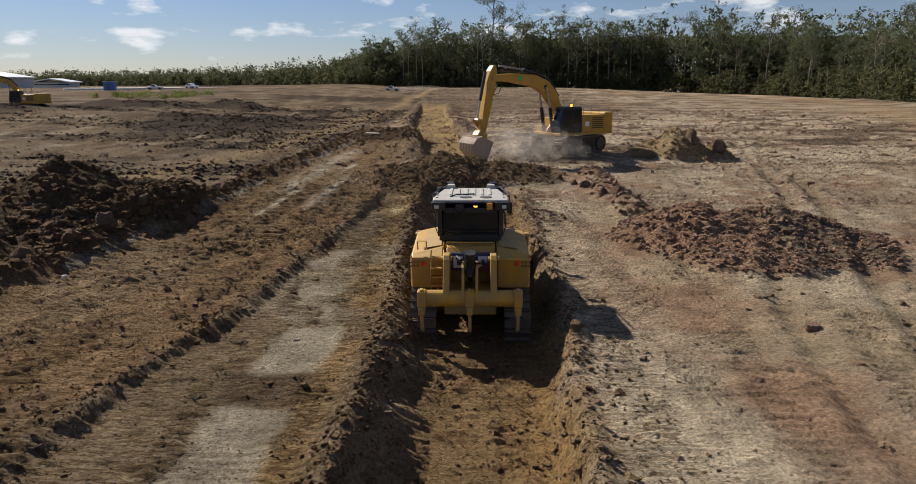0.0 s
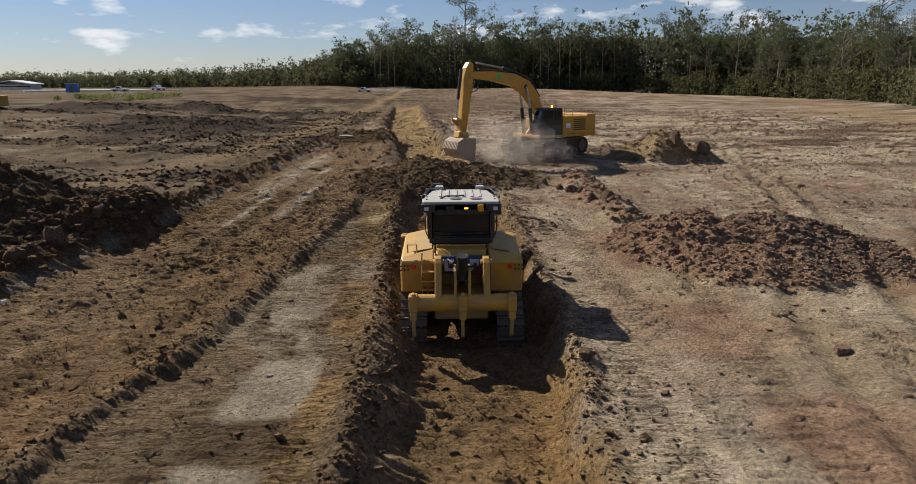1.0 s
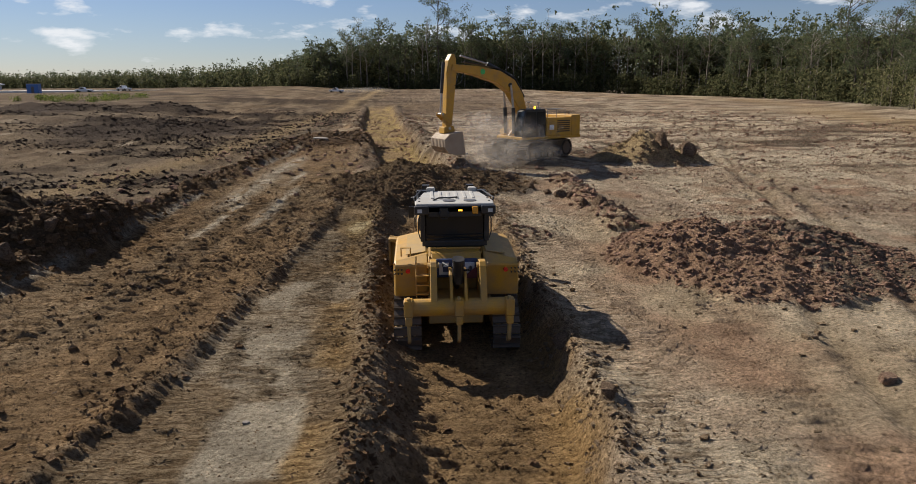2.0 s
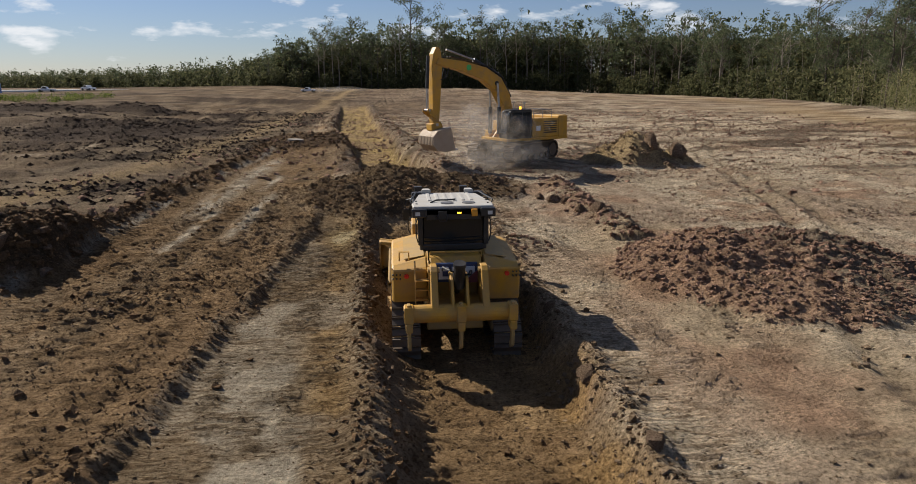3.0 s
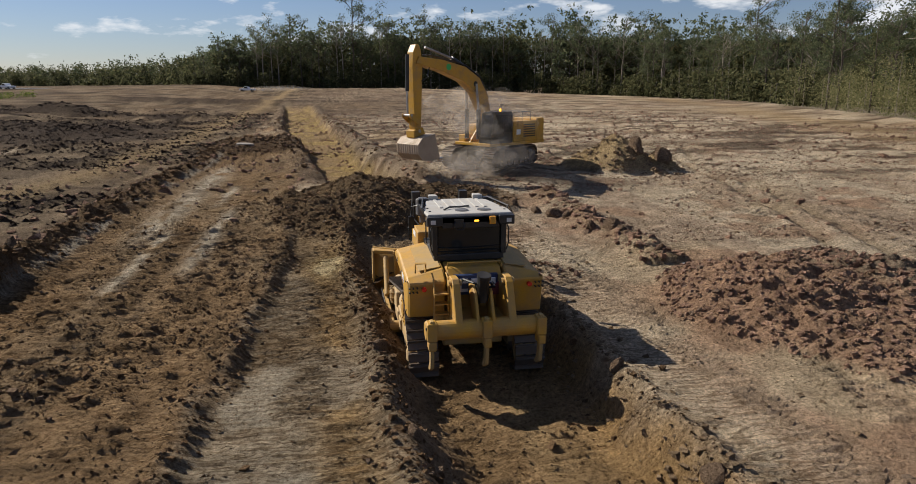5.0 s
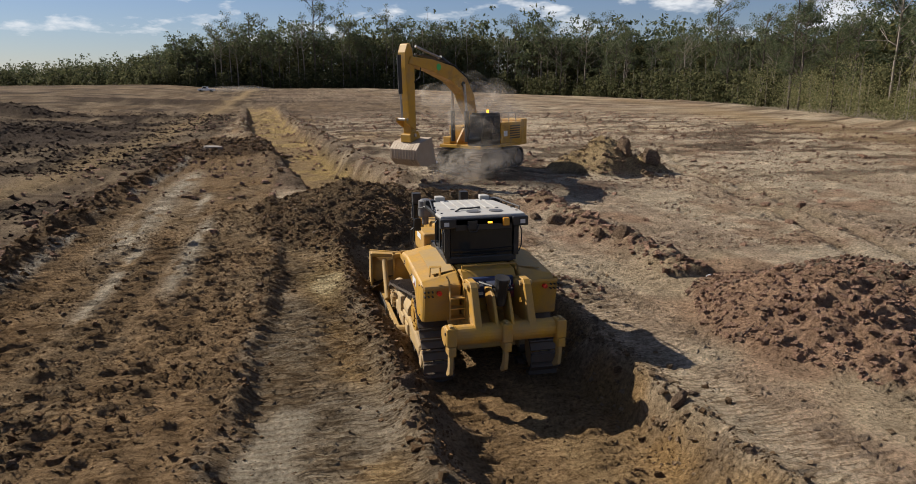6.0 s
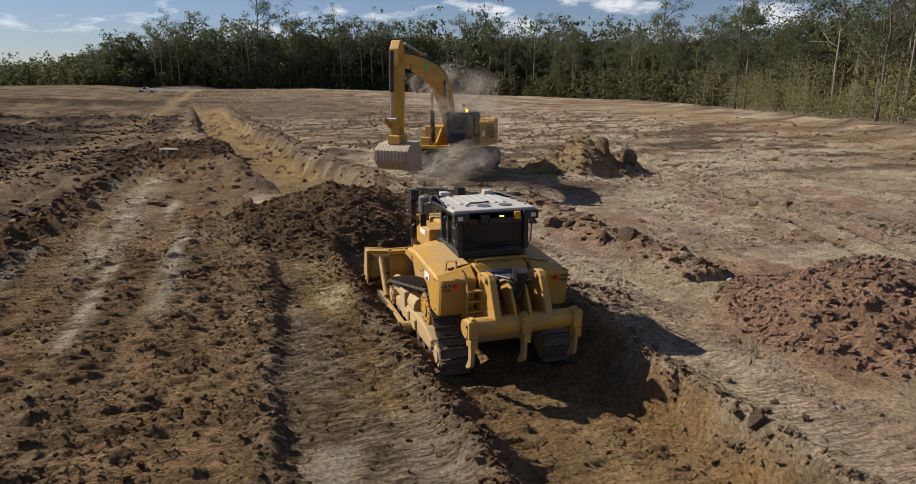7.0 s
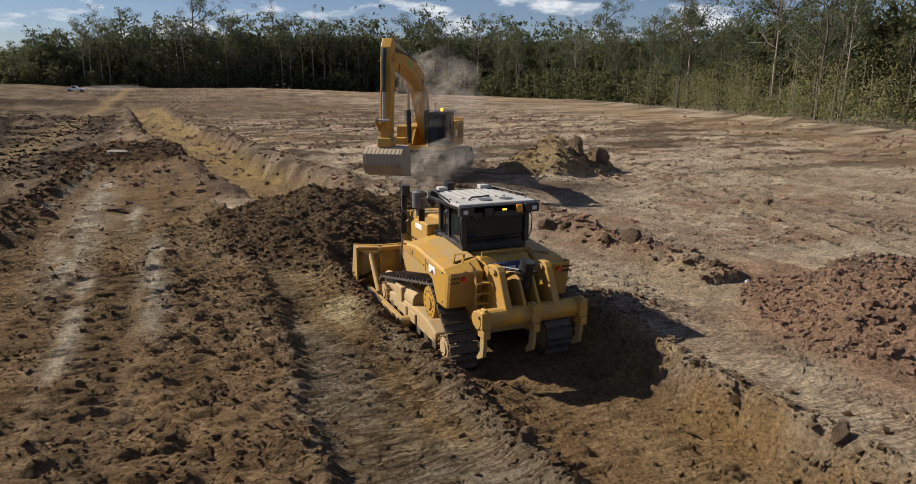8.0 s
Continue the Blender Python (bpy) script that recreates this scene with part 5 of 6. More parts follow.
def forest():
    r = np.random.default_rng(23)
    s = 2.0
    while s < edge_d[np.searchsorted(edge_p[:, 0] * -1, 62)]:
        x, y, h = edge_at(s, 1.0 + 9.0 * r.random())
        t_me, c_me, _, _, tall = TREE_KINDS[r.integers(0, 7)]
        k = h / tall * (0.55 + 0.5 * r.random()) * (1.45 if r.random() < 0.16 else 1.0)
        ob = empty("tree", Matrix.LocRotScale((x, y, height(x, y) - 0.2), Euler((0, 0, r.random() * 6.28)), (k, k, k)), "tall thin eucalypt at the forest's edge", "tree", "trees along the clearing")
        for name, me in (("trunk", t_me), ("crown", c_me)):
            o = new(name, me)
            o.parent = ob
        s += 2.6 + 2.8 * r.random()
    # the woods behind, past counting
    vs, fs, base = [], [], 0
    for row, (lo, hi, gap) in enumerate(((8, 20, 3.6), (20, 38, 4.6), (38, 60, 6.0))):
        s = 0.0
        while s < edge_d[-1] - 1:
            x, y, h = edge_at(s, lo + (hi - lo) * r.random())
            _, _, v, f, tall = TREE_KINDS[r.integers(0, 7)]
            k = h / tall * (0.55 + 0.5 * r.random())
            a = r.random() * 6.28
            keep = r.random(len(f)) < (0.2 if x > 60 and y < 240 else 0.12 if x > -70 else 0.07)
            grow = 2.1 if x > 60 and y < 240 else 3.3 if x > -70 else 5.0
            cen = v.reshape(-1, 4, 3).mean(1, keepdims=True)
            q = ((v.reshape(-1, 4, 3) - cen) * grow + cen)[keep].reshape(-1, 3) * k
            q = np.stack([q[:, 0] * math.cos(a) - q[:, 1] * math.sin(a) + x, q[:, 0] * math.sin(a) + q[:, 1] * math.cos(a) + y, q[:, 2] + height(x, y)], 1)
            vs.append(q)
            fs.append(np.arange(len(q)).reshape(-1, 4) + base)
            base += len(q)
            s += gap * (0.7 + 0.6 * r.random()) * (1 if x > -70 else 1.5)
    me = mesh_from_arrays("far_woods", np.concatenate(vs), np.concatenate(fs), LEAF)
    tagged(new("far_woods", me), "dense olive-green eucalypt woods behind the clearing", "woods", kind="stuff")
    # scrub at the foot of the trees, finer where the clearing comes near
    bands = ([], [], []), ([], [], [])
    s = 0.0
    stems = BM()
    while s < edge_d[-1] - 1:
        wide = np.interp(s, edge_d, edge_p[:, 0]) < -70
        kind = 2 if wide else 0 if s < 135 else 1
        for k in range(5):
            x, y, h = edge_at(s, -1.0 + 22 * r.random() ** 1.3)
            g = (1.2 + 3.8 * r.random() ** 1.2) * (1.15 if kind == 0 else 1.15)
            z = height(x, y)
            for m in range(3):
                bands[0][kind].append((x + r.normal(), y + r.normal(), z + g * (0.35 + 0.55 * m)))
                bands[1][kind].append(g * (0.8 - 0.15 * m))
            if kind < 2 and k < 2:
                t = (4 + 7 * r.random()) * (0.9 if kind == 0 else 1.2)
                lx, ly = r.normal() * 0.06 * t, r.normal() * 0.06 * t
                tube(stems, ((x, y, z - 0.2), (x + 0.4 * lx, y + 0.4 * ly, z + 0.5 * t), (x + lx, y + ly, z + t)), (0.05, 0.035, 0.012), 4)
        for k in range(3):
            x, y, h = edge_at(s, 14 + 40 * r.random())
            z = height(x, y)
            g = (2.4 + 2.0 * r.random()) * (0.8 if kind == 0 else 1.2)
            for m in range(3):
                bands[0][max(kind, 1)].append((x + 2 * r.normal(), y + 2 * r.normal(), z + g * (0.5 + 0.9 * m)))
                bands[1][max(kind, 1)].append(g)
        s += 2.4 if not wide else 5.0
    deep, deep_r = [], []
    turn = edge_d[6]
    for q in list(np.arange(60, edge_d[-1], 0.9)) + list(np.arange(turn - 30, turn + 170, 0.6)):
        x, y, h = edge_at(q, 10 + 45 * r.random())
        if x > -75:
            for m in range(4):
                deep.append((x + 2 * r.normal(), y + 2 * r.normal(), height(x, y) + h * (0.18 + 0.16 * m)))
                deep_r.append(0.17 * h)
    v, f = leaf_quads(deep, deep_r, 40, 0.9, r, 0.1)
    tagged(new("deep_woods", mesh_from_arrays("deep_woods", v, f, SHRUB)), "dark closed foliage deep inside the woods", "woods", kind="stuff")
    tagged(part("saplings", stems, BARK), "thin pale stems of saplings along the forest's foot", "saplings", kind="stuff")
    v, f = leaf_quads(bands[0][0], bands[1][0], 110, 0.15, r, 0.1)
    tagged(new("wattle_scrub", mesh_from_arrays("wattle_scrub", v, f, WATTLE)), "pale olive wattle scrub and saplings, coloured lighter as side-lit, at the clearing's edge", "scrub", kind="stuff")
    v, f = np.zeros((0, 3)), np.zeros((0, 4), int)
    for kind, (count, size) in ((1, (34, 0.57)), (2, (14, 0.9))):
        v1, f1 = leaf_quads(bands[0][kind], bands[1][kind], count, size, r, 0.1)
        v, f = np.concatenate([v, v1]), np.concatenate([f, f1 + len(v)])
    fc, fr = [], []
    for q in np.arange(0, edge_d[-1], 3.0):
        if np.interp(q, edge_d, edge_p[:, 0]) < -45:
            x, y, h = edge_at(q, 25 * r.random())
            for m in range(3):
                fc.append((x, y, height(x, y) + h * (0.15 + 0.2 * m)))
                fr.append(h * 0.22)
    v2, f2 = leaf_quads(fc, fr, 30, 0.9, r, 0.1)
    v, f = np.concatenate([v, v2]), np.concatenate([f, f2 + len(v)])
    me = mesh_from_arrays("scrub", v, f, SHRUB)
    tagged(new("scrub", me), "olive scrub and saplings under the trees", "scrub", kind="stuff")


forest()


# ---- loose earth ----
def stone_mesh(name, places, sizes, r, material, flat=0.75):
    """Many angular clods as one mesh: each a box pulled out of shape."""
    n = len(places)
    cube = np.array([(x, y, z) for z in (-1, 1) for y in (-1, 1) for x in (-1, 1)], float)
    quads = np.array([(0, 2, 3, 1), (4, 5, 7, 6), (0, 1, 5, 4), (2, 6, 7, 3), (0, 4, 6, 2), (1, 3, 7, 5)])
    v = cube[None] * (0.2 + 0.6 * r.random((n, 8, 3))) * (0.7 + 0.6 * r.random((n, 1, 3)))
    a = r.random(n) * 6.283
    tilt = r.normal(size=n) * 0.45
    ca, sa, ct, st = np.cos(a)[:, None], np.sin(a)[:, None], np.cos(tilt)[:, None], np.sin(tilt)[:, None]
    y, z = v[..., 1] * ct - v[..., 2] * st, v[..., 1] * st + v[..., 2] * ct
    x, y = v[..., 0] * ca - y * sa, v[..., 0] * sa + y * ca
    v = np.stack([x, y, z * flat], -1) * np.array(sizes)[:, None, None] + np.array(places)[:, None, :]
    f = (quads[None] + 8 * np.arange(n)[:, None, None]).reshape(-1, 4)
    return mesh_from_arrays(name, v.reshape(-1, 3), f, material)


def scatter(name, label, material, n, x0, x1, y0, y1, small, large, r, gate=None, power=4.0):
    x, y = x0 + (x1 - x0) * r.random(n), y0 + (y1 - y0) * r.random(n)
    keep = r.random(n) < (land(x, y, "loose") if gate is None else gate(x, y))
    x, y = x[keep], y[keep]
    sz = small + (large - small) * r.random(len(x)) ** power
    z = land(x, y) + 0.1 * sz
    me = stone_mesh(name, np.stack([x, y, z], 1), sz, r, material)
    return tagged(new(name, me), label, "soil", kind="stuff")


CL = np.random.default_rng(5)


def band(line, w):
    return lambda x, y: np.exp(-((x - line_x(y, line)) / w) ** 2)


def chips(name, label, material, n, x0, x1, y0, y1, small, large, r, gate, power=2.5):
    """Crumbs of earth, each three flakes leaning on one another, longer across the way of travel."""
    x, y = x0 + (x1 - x0) * r.random(n), y0 + (y1 - y0) * r.random(n) ** 1.25
    keep = r.random(n) < gate(x, y)
    x, y = x[keep], y[keep]
    n = len(x)
    sz = (small + (large - small) * r.random(n) ** power)[:, None]
    a = r.random(n)[:, None] * 6.283 + np.array([0, 2.1, 4.2]) + 0.5 * r.normal(size=(n, 3))
    rad = sz * (0.6 + 0.6 * r.random((n, 3)))
    z = land(x, y)[:, None]
    base = np.stack([x[:, None] + 1.5 * rad * np.cos(a), y[:, None] + 0.8 * rad * np.sin(a), z - 0.35 * sz + 0 * rad], -1)
    top = np.stack([x[:, None] + 0.5 * sz * r.normal(size=(n, 1)), y[:, None] + 0.4 * sz * r.normal(size=(n, 1)), z + sz * (0.25 + 0.4 * r.random((n, 1)))], -1)
    v = np.concatenate([base, top], 1).reshape(-1, 3)
    f = (np.array([(0, 1, 3), (1, 2, 3), (2, 0, 3)])[None] + 4 * np.arange(n)[:, None, None]).reshape(-1, 3)
    return tagged(new(name, mesh_from_arrays(name, v, f, material)), label, "soil", kind="stuff")


chips("earth_crumbs", "crumbs of brown earth all over the churned strips", CLOD, 170000, -13, 2.4, 8, 40, 0.012, 0.045, CL, lambda x, y: np.clip(0.15 + 0.75 * land(x, y, "loose"), 0, 1) * np.clip(1 - 1.2 * pale_patch(x, y), 0, 1), 3.0)
chips("pale_crumbs", "crumbs of pale dry earth on the open ground", CLOD_TAN, 70000, 2.0, 22, 9, 48, 0.012, 0.045, CL, lambda x, y: 0.15 + 0.75 * step(0.42, 0.6, fbm(x, y, 2.0, 3, 142)))
chips("field_crumbs", "crumbs and clods over the far clearing", CLOD_RED, 40000, -12, 52, 42, 125, 0.05, 0.17, CL, lambda x, y: 0.08 + 0.7 * step(0.46, 0.58, fbm(x * 0.5, y * 1.4, 5.0, 3, 143)))
chips("mud_clods", "dark moist clods over the muddy side of the clearing", CLOD_DARK, 60000, -75, -12.5, 32, 140, 0.07, 0.3, CL, lambda x, y: 0.06 + 0.85 * step(0.46, 0.56, fbm(x * 0.35, y * 1.3, 5.0, 4, 161)) + np.exp(-(((x + 31) / 9) ** 2 + ((y - 87) / 11) ** 2)))
chips("open_field_crumbs", "crumbs and small clods over the open ground by the heap", CLOD_RED, 60000, 7, 55, 30, 85, 0.03, 0.11, CL, lambda x, y: 0.1 + 0.8 * step(0.45, 0.6, fbm(x * 0.6, y * 1.3, 3.0, 3, 144)))
scatter("loose_clods", "loose brown clods strewn over the churned ground", CLOD, 9000, -13, 3.0, 8, 42, 0.02, 0.12, CL, power=4.0)
scatter("open_ground_clods", "pale dry clods on the open ground", CLOD_TAN, 4000, 2.0, 24, 9, 60, 0.015, 0.12, CL, lambda x, y: 0.25 + 0.5 * (fbm(x, y, 2.5, 3, 141) > 0.5), 4.0)
scatter("windrow_clods", "dark clods heaped along the windrow", CLOD, 9000, -14, -10, 14, 62, 0.03, 0.2, CL, band(WINDROW, 0.6))
scatter("ridge_clods", "dark clods along the edge of the cut", CLOD, 9000, -3.6, -0.8, 8, 34, 0.02, 0.1, CL, band(RIDGE_C, 0.4))
scatter("side_ridge_clods", "dark clods along the wheel lane", CLOD, 9000, -7.5, -3.5, 8, 40, 0.015, 0.08, CL, band(RIDGE_B, 0.28))
scatter("spill_clods", "tan crumbling clods on the cut's far lip", CLOD_TAN, 5000, 0.8, 3.2, 8, 33, 0.02, 0.1, CL, band([(a + 0.2, b) for a, b in RIDGE_D], 0.4))


def on_heap(group, low=0.06):
    return lambda x, y: (heap(x, y, group) > low).astype(float)


scatter("dark_heap_clods", "dark clods and stones on the spoil heap", CLOD, 6000, -20, -10.5, 14, 33, 0.03, 0.22, CL, on_heap("left"))
scatter("red_heap_clods", "broken red-brown lumps on the spoil heap", CLOD_RED, 11000, 4, 13.5, 18.5, 28.5, 0.02, 0.12, CL, on_heap("red"), 3.5)
scatter("pushed_heap_clods", "moist brown clods on the pushed-up pile", CLOD, 9000, -7.5, 5, 31.5, 44.5, 0.02, 0.13, CL, on_heap("front"))
scatter("tan_heap_clods", "tan clay lumps on the excavated heap", CLOD_TAN, 2500, 10.5, 18.5, 45, 52, 0.03, 0.18, CL, on_heap("tan"))
scatter("berm_clods", "dark clods on the berm", CLOD, 3500, -15, -4, 57, 78, 0.04, 0.25, CL, on_heap("berm"))
scatter("row_clods", "broken clods in a row beside the cut", CLOD_RED, 5000, 1.5, 7.5, 26, 42, 0.03, 0.2, CL, band(ROW_R, 0.6))
scatter("trench_bank_clods", "clods thrown up along the trench", CLOD, 5000, -14, 3, 45, 120, 0.04, 0.24, CL, lambda x, y: np.exp(-((x - line_x(y, TRENCH_R) - 1.3) / 0.8) ** 2) + 0.7 * np.exp(-((x - line_x(y, TRENCH_L) + 0.6) / 0.6) ** 2))
scatter("field_clods", "scattered clods over the wide clearing", CLOD_RED, 12000, -20, 62, 30, 130, 0.05, 0.3, CL, lambda x, y: 0.08 + 0.9 * (fbm(x, y * 1.6, 6.0, 3, 151) > 0.54), 3.5)


def rounded_clod(seed):
    bm = BM()
    bmesh.ops.create_icosphere(bm, subdivisions=2, radius=0.5)
    for v in bm.verts:
        n = noise.noise(v.co * 2.1 + Vector((seed * 7.7, 0, 0)))
        m = noise.noise(v.co * 5.3 + Vector((0, seed * 3.1, 0)))
        v.co *= 0.95 + 0.45 * n + 0.18 * m
        v.co.z *= 0.75
    me = bpy.data.meshes.new("clod")
    bm.to_mesh(me)
    bm.free()
    me.materials.append(CLOD)
    return me


CLOD_SHAPES = [rounded_clod(k) for k in range(5)]
for k, (x, y, d) in enumerate(((5.45, 34.9, 0.75), (5.0, 36.0, 0.5), (5.75, 34.3, 0.42), (6.25, 31.3, 0.62), (5.75, 31.9, 0.5), (6.35, 30.7, 0.36), (6.4, 28.0, 0.4), (4.4, 37.2, 0.5), (3.6, 38.9, 0.6), (-12.3, 31.4, 0.6),
                                (-11.8, 22.2, 0.75), (-12.0, 20.5, 0.6), (-11.6, 24.3, 0.5), (-12.4, 18.9, 0.65), (-11.3, 27.0, 0.4), (-2.2, 22.4, 0.35), (-1.9, 19.2, 0.3), (-2.3, 26.2, 0.38), (1.9, 17.3, 0.4), (2.1, 14.6, 0.36), (2.0, 20.8, 0.34), (16.2, 47.6, 1.1), (14.2, 47.0, 1.2))):
    ob = new("clod", CLOD_SHAPES[k % 5])
    ob.matrix_basis = Matrix.LocRotScale((x, y, height(x, y) + 0.12 * d), Euler((0.3 * k, 0.2 * k, 1.7 * k)), (d, d, d * 0.9))
    tagged(ob, "large lumpy clod of dried earth lying on the ground", "clod", "large clods")

# the roll of earth that the blade pushes ahead of it
PUSH = np.random.default_rng(9)
gx, gy = np.meshgrid(np.linspace(-2.5, 2.5, 90), np.linspace(-0.2, 3.2, 64))
bell = np.clip(1 - (np.abs(gx) / 2.4) ** 2.4, 0, 1) * np.clip(1 - np.maximum(gy - 0.3, 0) / 2.7, 0, 1) ** 1.2
gz = 1.0 * bell * (0.75 + 0.5 * fbm(gx + 40, gy + 40, 0.8, 3, 5)) + 0.35 * lumps(gx + 30, gy + 30, 0.3, 4, 0.7) * (bell > 0.03) - 0.1
w = gx.shape[1]
i = np.arange((gx.shape[0] - 1) * w).reshape(-1, w)[:, :-1].ravel()
PUSHED = empty("pushed_earth", pose(0, 22, -0.5), "roll of moist brown earth pushed ahead by the blade", "soil")
body_me = mesh_from_arrays("earth_roll", np.stack([gx, gy, gz], -1).reshape(-1, 3), np.stack([i, i + 1, i + w + 1, i + w], 1), soil_material("pushed_soil", False, (0.135, 0.09, 0.056)), True)
new("earth_roll", body_me).parent = PUSHED
n = 1600
px, py = PUSH.random(n) * 4.6 - 2.3, PUSH.random(n) * 2.9
bz = np.clip(1 - (np.abs(px) / 2.4) ** 2.4, 0, 1) * np.clip(1 - np.maximum(py - 0.3, 0) / 2.7, 0, 1) ** 1.2
pm = stone_mesh("earth_clods", np.stack([px, py, 1.0 * bz * (0.75 + 0.5 * fbm(px + 40, py + 40, 0.8, 3, 5)) - 0.05], 1), 0.03 + 0.16 * PUSH.random(n) ** 4, PUSH, CLOD)
o = new("earth_clods", pm)
o.parent = PUSHED
tagged(o, kind="stuff")

def flat_stone(x, y, w, d, h, turn, material, label):
    bm = BM()
    prism(bm, [(w * 0.5 * math.cos(a) * (0.8 + 0.3 * noise.noise((a, x, y))), d * 0.5 * math.sin(a) * (0.8 + 0.3 * noise.noise((x, a, y)))) for a in np.linspace(0, 2 * math.pi, 9, endpoint=False)], 0, h, "z")
    ob = part("flat_stone", soften(bm, 0.15 * h, 1), material, None, m=pose(x, y, height(x, y) - 0.02, 6, 4, turn))
    return tagged(ob, label, "stone", "flat stones")


STONE = worn("pale_stone", (0.26, 0.225, 0.185), (0.25, 0.18, 0.12), 0.5, 0.85, bump=0.4)
flat_stone(-9.4, 63.4, 1.7, 1.0, 0.22, 20, STONE, "large pale flat slab of rock on the dark berm")
flat_stone(7.2, 15.1, 0.5, 0.36, 0.14, 40, CLOD_RED, "small flat brown stone on open ground")
flat_stone(-3.7, 14.3, 0.16, 0.1, 0.05, 10, STONE, "small stone on the scraped pale floor")
flat_stone(-8.6, 44.0, 0.9, 0.6, 0.2, 70, CLOD, "flat lump of rock on the brown strip")
LITTER = plain("white_litter", (0.75, 0.78, 0.8), 0.4)
for x, y, a in ((6.7, 27.2, 20), (-10.9, 18.2, 60)):
    bm = rod(BM(), (-0.06, 0, 0.04), (0.06, 0, 0.04), 0.035, seg=12)
    tagged(part("crushed_can", bm, LITTER, None, m=pose(x, y, height(x, y) + 0.02, 0, 0, a)), "small pale crushed can lying on the earth", "litter", "litter")

# ---- dust round the bucket: drifting grains ----
DUST, dnt, dn, dl, dp = mat("dust_haze")
dp.inputs["Base Color"].default_value, dp.inputs["Roughness"].default_value = (0.72, 0.65, 0.57, 1), 1.0
dp.inputs["Specular IOR Level"].default_value = 0.0
d_clear, d_mix = dn.new("ShaderNodeBsdfTransparent"), dn.new("ShaderNodeMixShader")
d_soft = dn.new("ShaderNodeBsdfTranslucent")
d_soft.inputs[0].default_value = (0.72, 0.65, 0.57, 1)
d_both = dn.new("ShaderNodeMixShader")
dl.new(dp.outputs[0], d_both.inputs[1])
dl.new(d_soft.outputs[0], d_both.inputs[2])
dl.new(ramp_node(dnt, noise_node(dnt, 0.9, 4.0, 0.6), ((0.40, (0.0, 0.0, 0.0)), (0.75, (0.10, 0.10, 0.10)))), d_mix.inputs[0])
dl.new(d_clear.outputs[0], d_mix.inputs[1])
dl.new(d_both.outputs[0], d_mix.inputs[2])
dl.new(d_mix.outputs[0], dn["Material Output"].inputs[0])
scene.cycles.transparent_max_bounces = 48


def dust_mesh(seed, rx, ry, rz, shells=6):
    """Nested billowing shells, each thin and nearly clear, that thicken towards the middle."""
    bm = BM()
    for k in range(shells):
        made = bmesh.ops.create_icosphere(bm, subdivisions=3, radius=1.0)["verts"]
        f = 1.0 - 0.8 * k / shells
        for v in made:
            n = noise.noise(v.co * 1.3 + Vector((seed * 5.1, k * 0.9, 0))) + 0.5 * noise.noise(v.co * 2.9 + Vector((0, seed * 3.3, k * 1.7)))
            c = v.co * f * (1.0 + 0.55 * n)
            v.co = (c.x * rx, c.y * ry, c.z * rz)
    me = bpy.data.meshes.new("dust_cloud")
    bm.to_mesh(me)
    bm.free()
    me.shade_smooth()
    me.materials.append(DUST)
    return me


PUFFS = []
DUST_ME = [dust_mesh(1, 1.9, 1.3, 0.85), dust_mesh(2, 2.6, 1.8, 1.5)]
# start x, y, z, drift a second, mesh, size
for x, y, z, dx, dy, dz, k, scale in ((2.0, 46.0, 0.7, 0.25, 0.0, 0.05, 0, 0.8), (3.8, 45.8, 0.8, 0.22, -0.1, 0.08, 0, 1.0), (5.4, 45.4, 0.9, 0.10, 0.0, 0.08, 0, 1.0), (2.8, 45.2, 0.4, 0.20, -0.05, 0.02, 0, 0.9), (4.4, 46.6, 1.4, 0.30, 0.1, 0.30, 1, 0.9), (2.0, 47.0, 1.2, 0.50, 0.0, 0.50, 1, 1.0), (-22.0, 252, 3.2, 0.2, 0.0, 0.03, 0, 3.0)):
    ob = tagged(new("dust_cloud", DUST_ME[k]), "pale dust drifting up round the digging bucket" if y < 100 else "pale dust trail behind the white vehicle", "dust", kind="stuff")
    ob.scale = (scale,) * 3 if y < 100 else (6.0, 3.0, 1.1)
    PUFFS.append((ob, [(t, pose(x + dx * t, y + dy * t, z + dz * t, 0, 0, 4 * t)) for t in (0.0, 4.0, 8.0)]))

# seconds, heading of the house, lift of the boom, reach of the stick, curl of the bucket, in degrees
DIG = [
    (0.0, 213.0, 27.4, 12.0, 12), (0.5, 211.0, 28.0, 9.4, 4), (1.0, 209.0, 29.4, 7.4, -4), (1.5, 208.0, 31.7, 6.4, -10), (2.3, 206.5, 35.0, 3.5, -14),
    (3.0, 206.0, 36.8, 2.4, -16), (3.5, 206.4, 36.4, 3.6, -16), (4.0, 208.2, 35.8, 4.6, -16), (4.5, 210.8, 36.2, 3.6, -16), (5.2, 214.0, 35.6, -0.5, -14),
    (6.0, 218.5, 35.0, -3.2, -12), (6.5, 222.0, 34.8, -2.6, -10), (7.0, 226.0, 34.9, 2.0, -10), (7.5, 229.8, 34.4, 4.6, -10), (8.0, 233.5, 33.8, 6.4, -10),
]


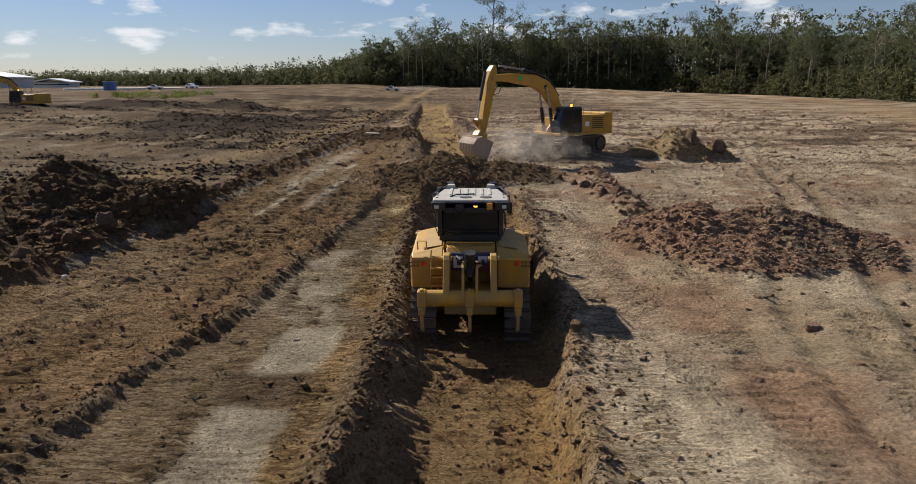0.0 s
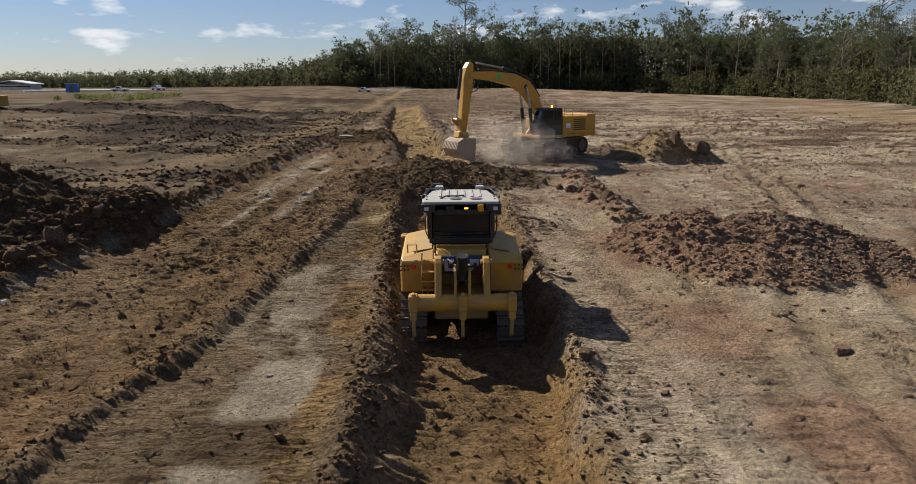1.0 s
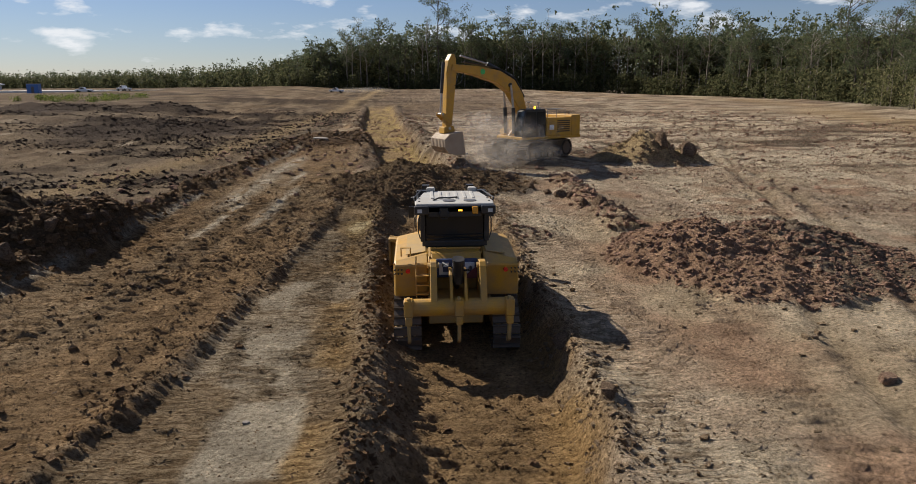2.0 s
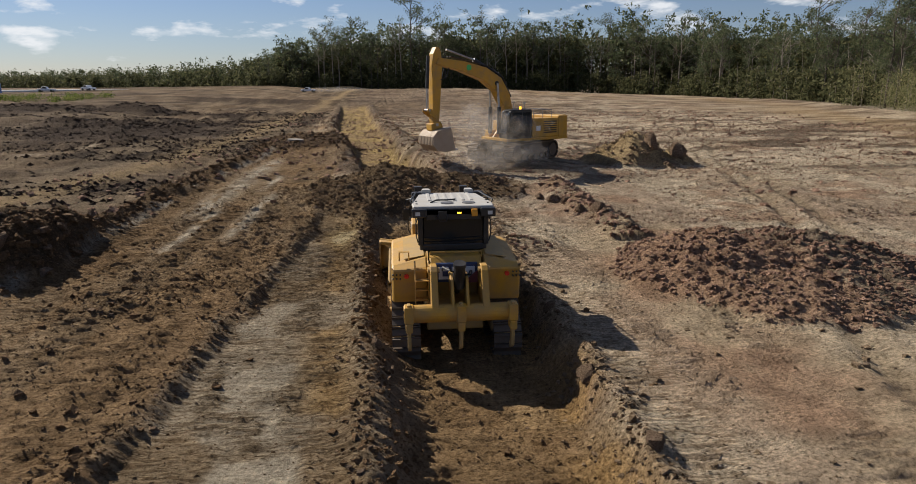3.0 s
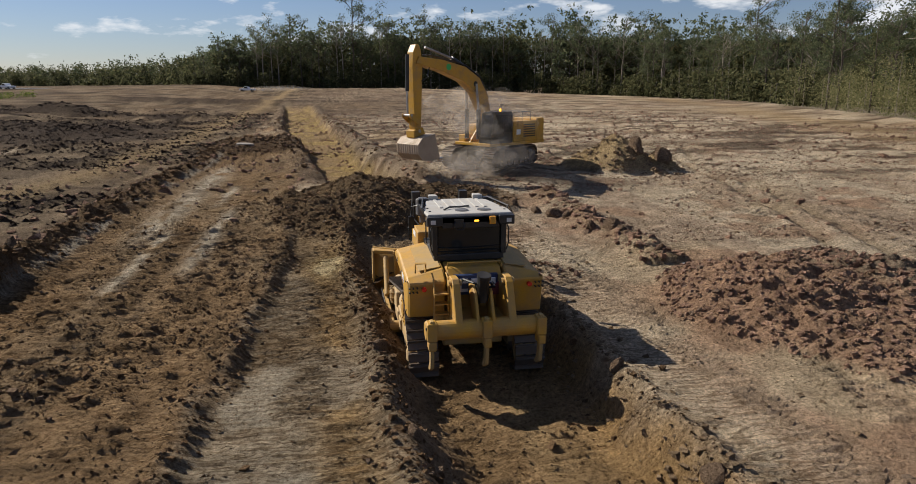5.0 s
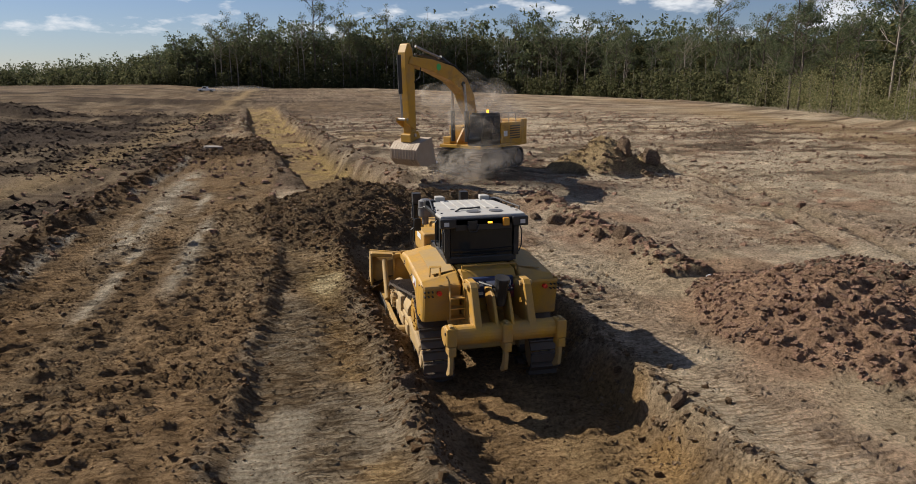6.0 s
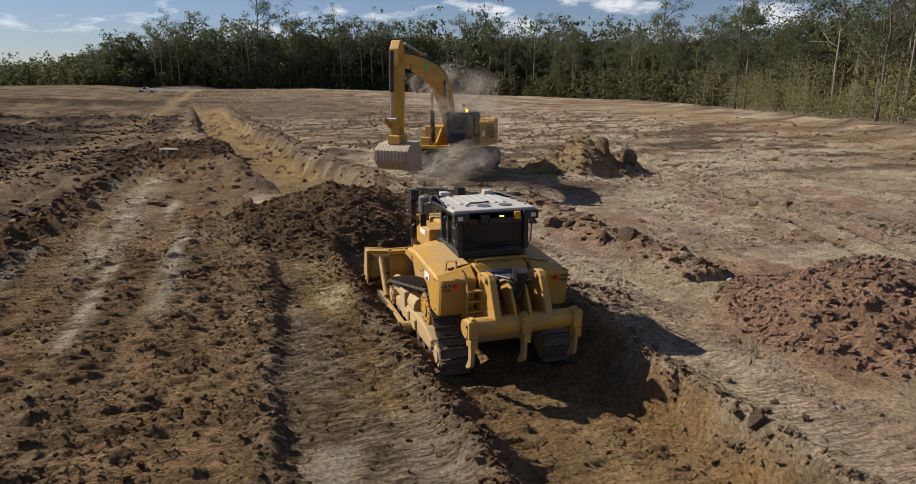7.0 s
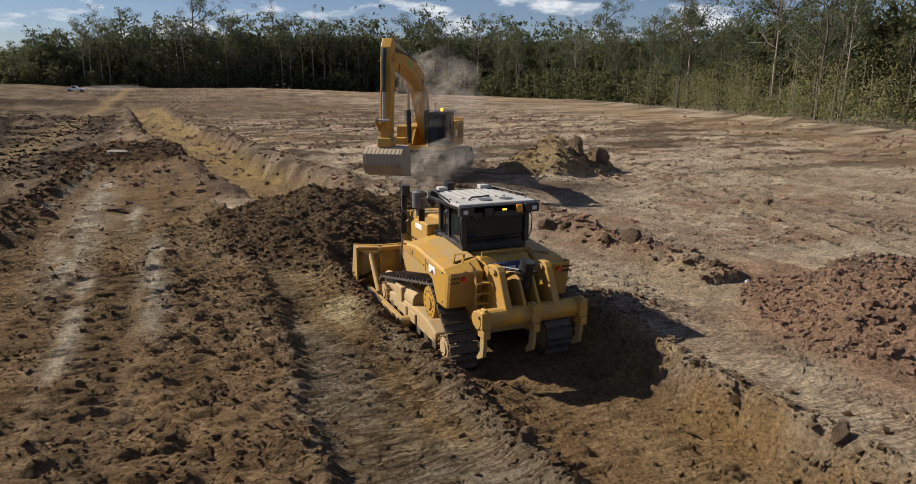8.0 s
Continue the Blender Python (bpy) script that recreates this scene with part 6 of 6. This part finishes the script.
def dig_poses(heading, lift, reach, curl):
    turn = pose(0, 0, 0, 0, 0, heading - 90 - 135)
    foot = turn @ pose(0, FOOT[0], FOOT[1])
    boom = foot @ pose(0, 0, 0, lift, 0, 0)
    tip = foot @ pose(0, BOOM_L * math.cos(radians(lift)), BOOM_L * math.sin(radians(lift)))
    stick = tip @ pose(0, 0, 0, reach, 0, 0)
    return turn, boom, stick, stick @ pose(0, 0, -STICK_PIN, curl, 0, 0)


# ---- things in the distance ----
exc2 = copy_thing(EXCAVATOR, Matrix.LocRotScale((-67.0, 103.0, height(-67.0, 103.0)), Euler((0, 0, radians(100))), None))
tagged(exc2, "yellow excavator standing idle on muddy ground", "excavator")
copies = {o.name.split(".")[0]: o for o in exc2.children}
idle = dig_poses(215, 24, 22, -10)
for part_name, k in (("house", 0), ("boom", 1), ("stick", 2), ("bucket", 3), ("tilt_coupler", 3)):
    copies[part_name].matrix_basis = idle[k]


def pickup(m, label):
    top = empty("pickup", m, label, "car")
    bm = BM()
    prism(bm, ((-2.6, 0.45), (-2.6, 0.95), (-0.6, 1.0), (-0.35, 1.65), (0.75, 1.7), (1.35, 1.1), (2.4, 1.0), (2.55, 0.5)), -0.9, 0.9)
    part("body", soften(bm, 0.06), WHITE, top)
    bm = BM()
    prism(bm, ((-0.3, 1.1), (-0.15, 1.58), (0.7, 1.62), (1.15, 1.12)), -0.905, 0.905)
    part("window", bm, GLASS, top)
    for x in (-0.82, 0.82):
        for y in (-1.6, 1.6):
            bm = rod(BM(), (x - 0.12, y, 0.38), (x + 0.12, y, 0.38), 0.38, seg=18)
            part("wheel", bm, BLACK, top)
    return top


pickup(pose(-30.0, 250.0, height(-30, 250), 0, 0, 80), "white pickup raising dust on the far track")
for k, (x, y, a) in enumerate(((-98.0, 240.0, 60), (-109.0, 236.0, 100))):
    pickup(pose(x, y, height(x, y), 0, 0, a), "pale vehicle parked by the pale hardstand")


def warehouse(x, y, w, d, h, a, label):
    z = height(x, y)
    top = empty("warehouse", pose(x, y, z, 0, 0, a), label, "building")
    part("wall", box(BM(), -w / 2, w / 2, -d / 2, d / 2, 0, h), CLADDING, top)
    bm = BM()
    prism(bm, ((-w / 2 - 1, h), (0, h + 0.09 * w), (w / 2 + 1, h), (w / 2 + 1, h + 0.4), (0, h + 0.09 * w + 0.4), (-w / 2 - 1, h + 0.4)), -d / 2 - 1, d / 2 + 1, "y")
    part("roof", bm, WHITE, top, "white metal roof")
    for k in range(8):
        u = -w / 2 + (k + 0.5) * w / 8
        part("window", box(BM(), u - 1.2, u + 1.2, -d / 2 - 0.06, -d / 2 + 0.06, h * 0.55, h * 0.75), GLASS, top)
    return top


CLADDING = worn("pale_cladding", (0.5, 0.53, 0.55), (0.4, 0.38, 0.35), 0.3, 0.6, scale=0.3)
warehouse(-219.0, 300.0, 40, 24, 4.2, 8, "pale warehouse with a white roof beyond the clearing")
warehouse(-200.0, 330.0, 17, 10, 2.4, 4, "long low pale shed beyond the clearing")
cabin_z = height(-112, 220)
cabin = empty("site_cabin", pose(-117, 222, cabin_z, 0, 0, 10), "blue portable site cabin on bare ground", "cabin")
part("body", soften(box(BM(), -1.6, 1.6, -1.3, 1.3, 0.2, 2.9), 0.05), plain("cabin_blue", (0.06, 0.16, 0.42), 0.5), cabin)
part("roof", box(BM(), -1.7, 1.7, -1.4, 1.4, 2.9, 3.0), WHITE, cabin)
part("door", box(BM(), -0.4, 0.4, -1.33, -1.28, 0.25, 2.2), GREY, cabin)
HARD = worn("pale_hardstand", (0.62, 0.60, 0.56), (0.45, 0.38, 0.3), 0.4, 0.8, scale=0.1)
bm = BM()
prism(bm, [(-138 + 26 * math.cos(a) * (1.9 if math.cos(a) > 0 else 0.6), 262 + 16 * math.sin(a)) for a in np.linspace(0, 2 * math.pi, 24, endpoint=False)], height(-120, 262) - 0.4, height(-120, 262) + 0.25, "z")
tagged(part("hardstand", bm, HARD), "pale gravel hardstand beyond the muddy ground", "ground", kind="structure")
vr = np.random.default_rng(77)
cs = [(-90 + 22 * vr.random(), 160 + 26 * vr.random(), 0) for _ in range(60)]
cs = [(x, y, height(x, y) + 0.5) for x, y, _ in cs]
vv, ff = leaf_quads(cs, [0.8 + 0.7 * vr.random() for _ in cs], 40, 0.25, vr, -0.5)
tagged(new("weeds", mesh_from_arrays("weeds", vv, ff, leaf_material("weed_leaf", (0.09, 0.12, 0.03), (0.14, 0.17, 0.04), (0.2, 0.2, 0.07)))), "patch of bright green weeds on spoil", "weeds", kind="stuff")


# ---- what moves ----
BELT_SPEED = 1.31
DOZER_ROWS = [(t, pose(-0.13 - 0.02 * t, 18.15 + BELT_SPEED * t, -0.77 + 0.01 * t)) for t in (0.0, 2.0, 4.0, 6.0, 8.0)]
def motions():
    walk(DOZER, DOZER_ROWS)
    times = [0.2 * k for k in range(41)]
    for shoe, s, x in MOVERS:
        walk(shoe, [(t, loop_pose(s + BELT_SPEED * t, x)) for t in times])
    walk(PUSHED, [(t, m @ pose(0, 3.55, 0.02)) for t, m in DOZER_ROWS])
    for puff, rows in PUFFS:
        walk(puff, rows)
    poses = [(t, *dig_poses(*a)) for t, *a in DIG]
    for ob, k in ((HOUSE, 1), (BOOM, 2), (STICK, 3), (BUCKET, 4), (COUPLER, 4)):
        walk(ob, [(p[0], p[k]) for p in poses])


motions()
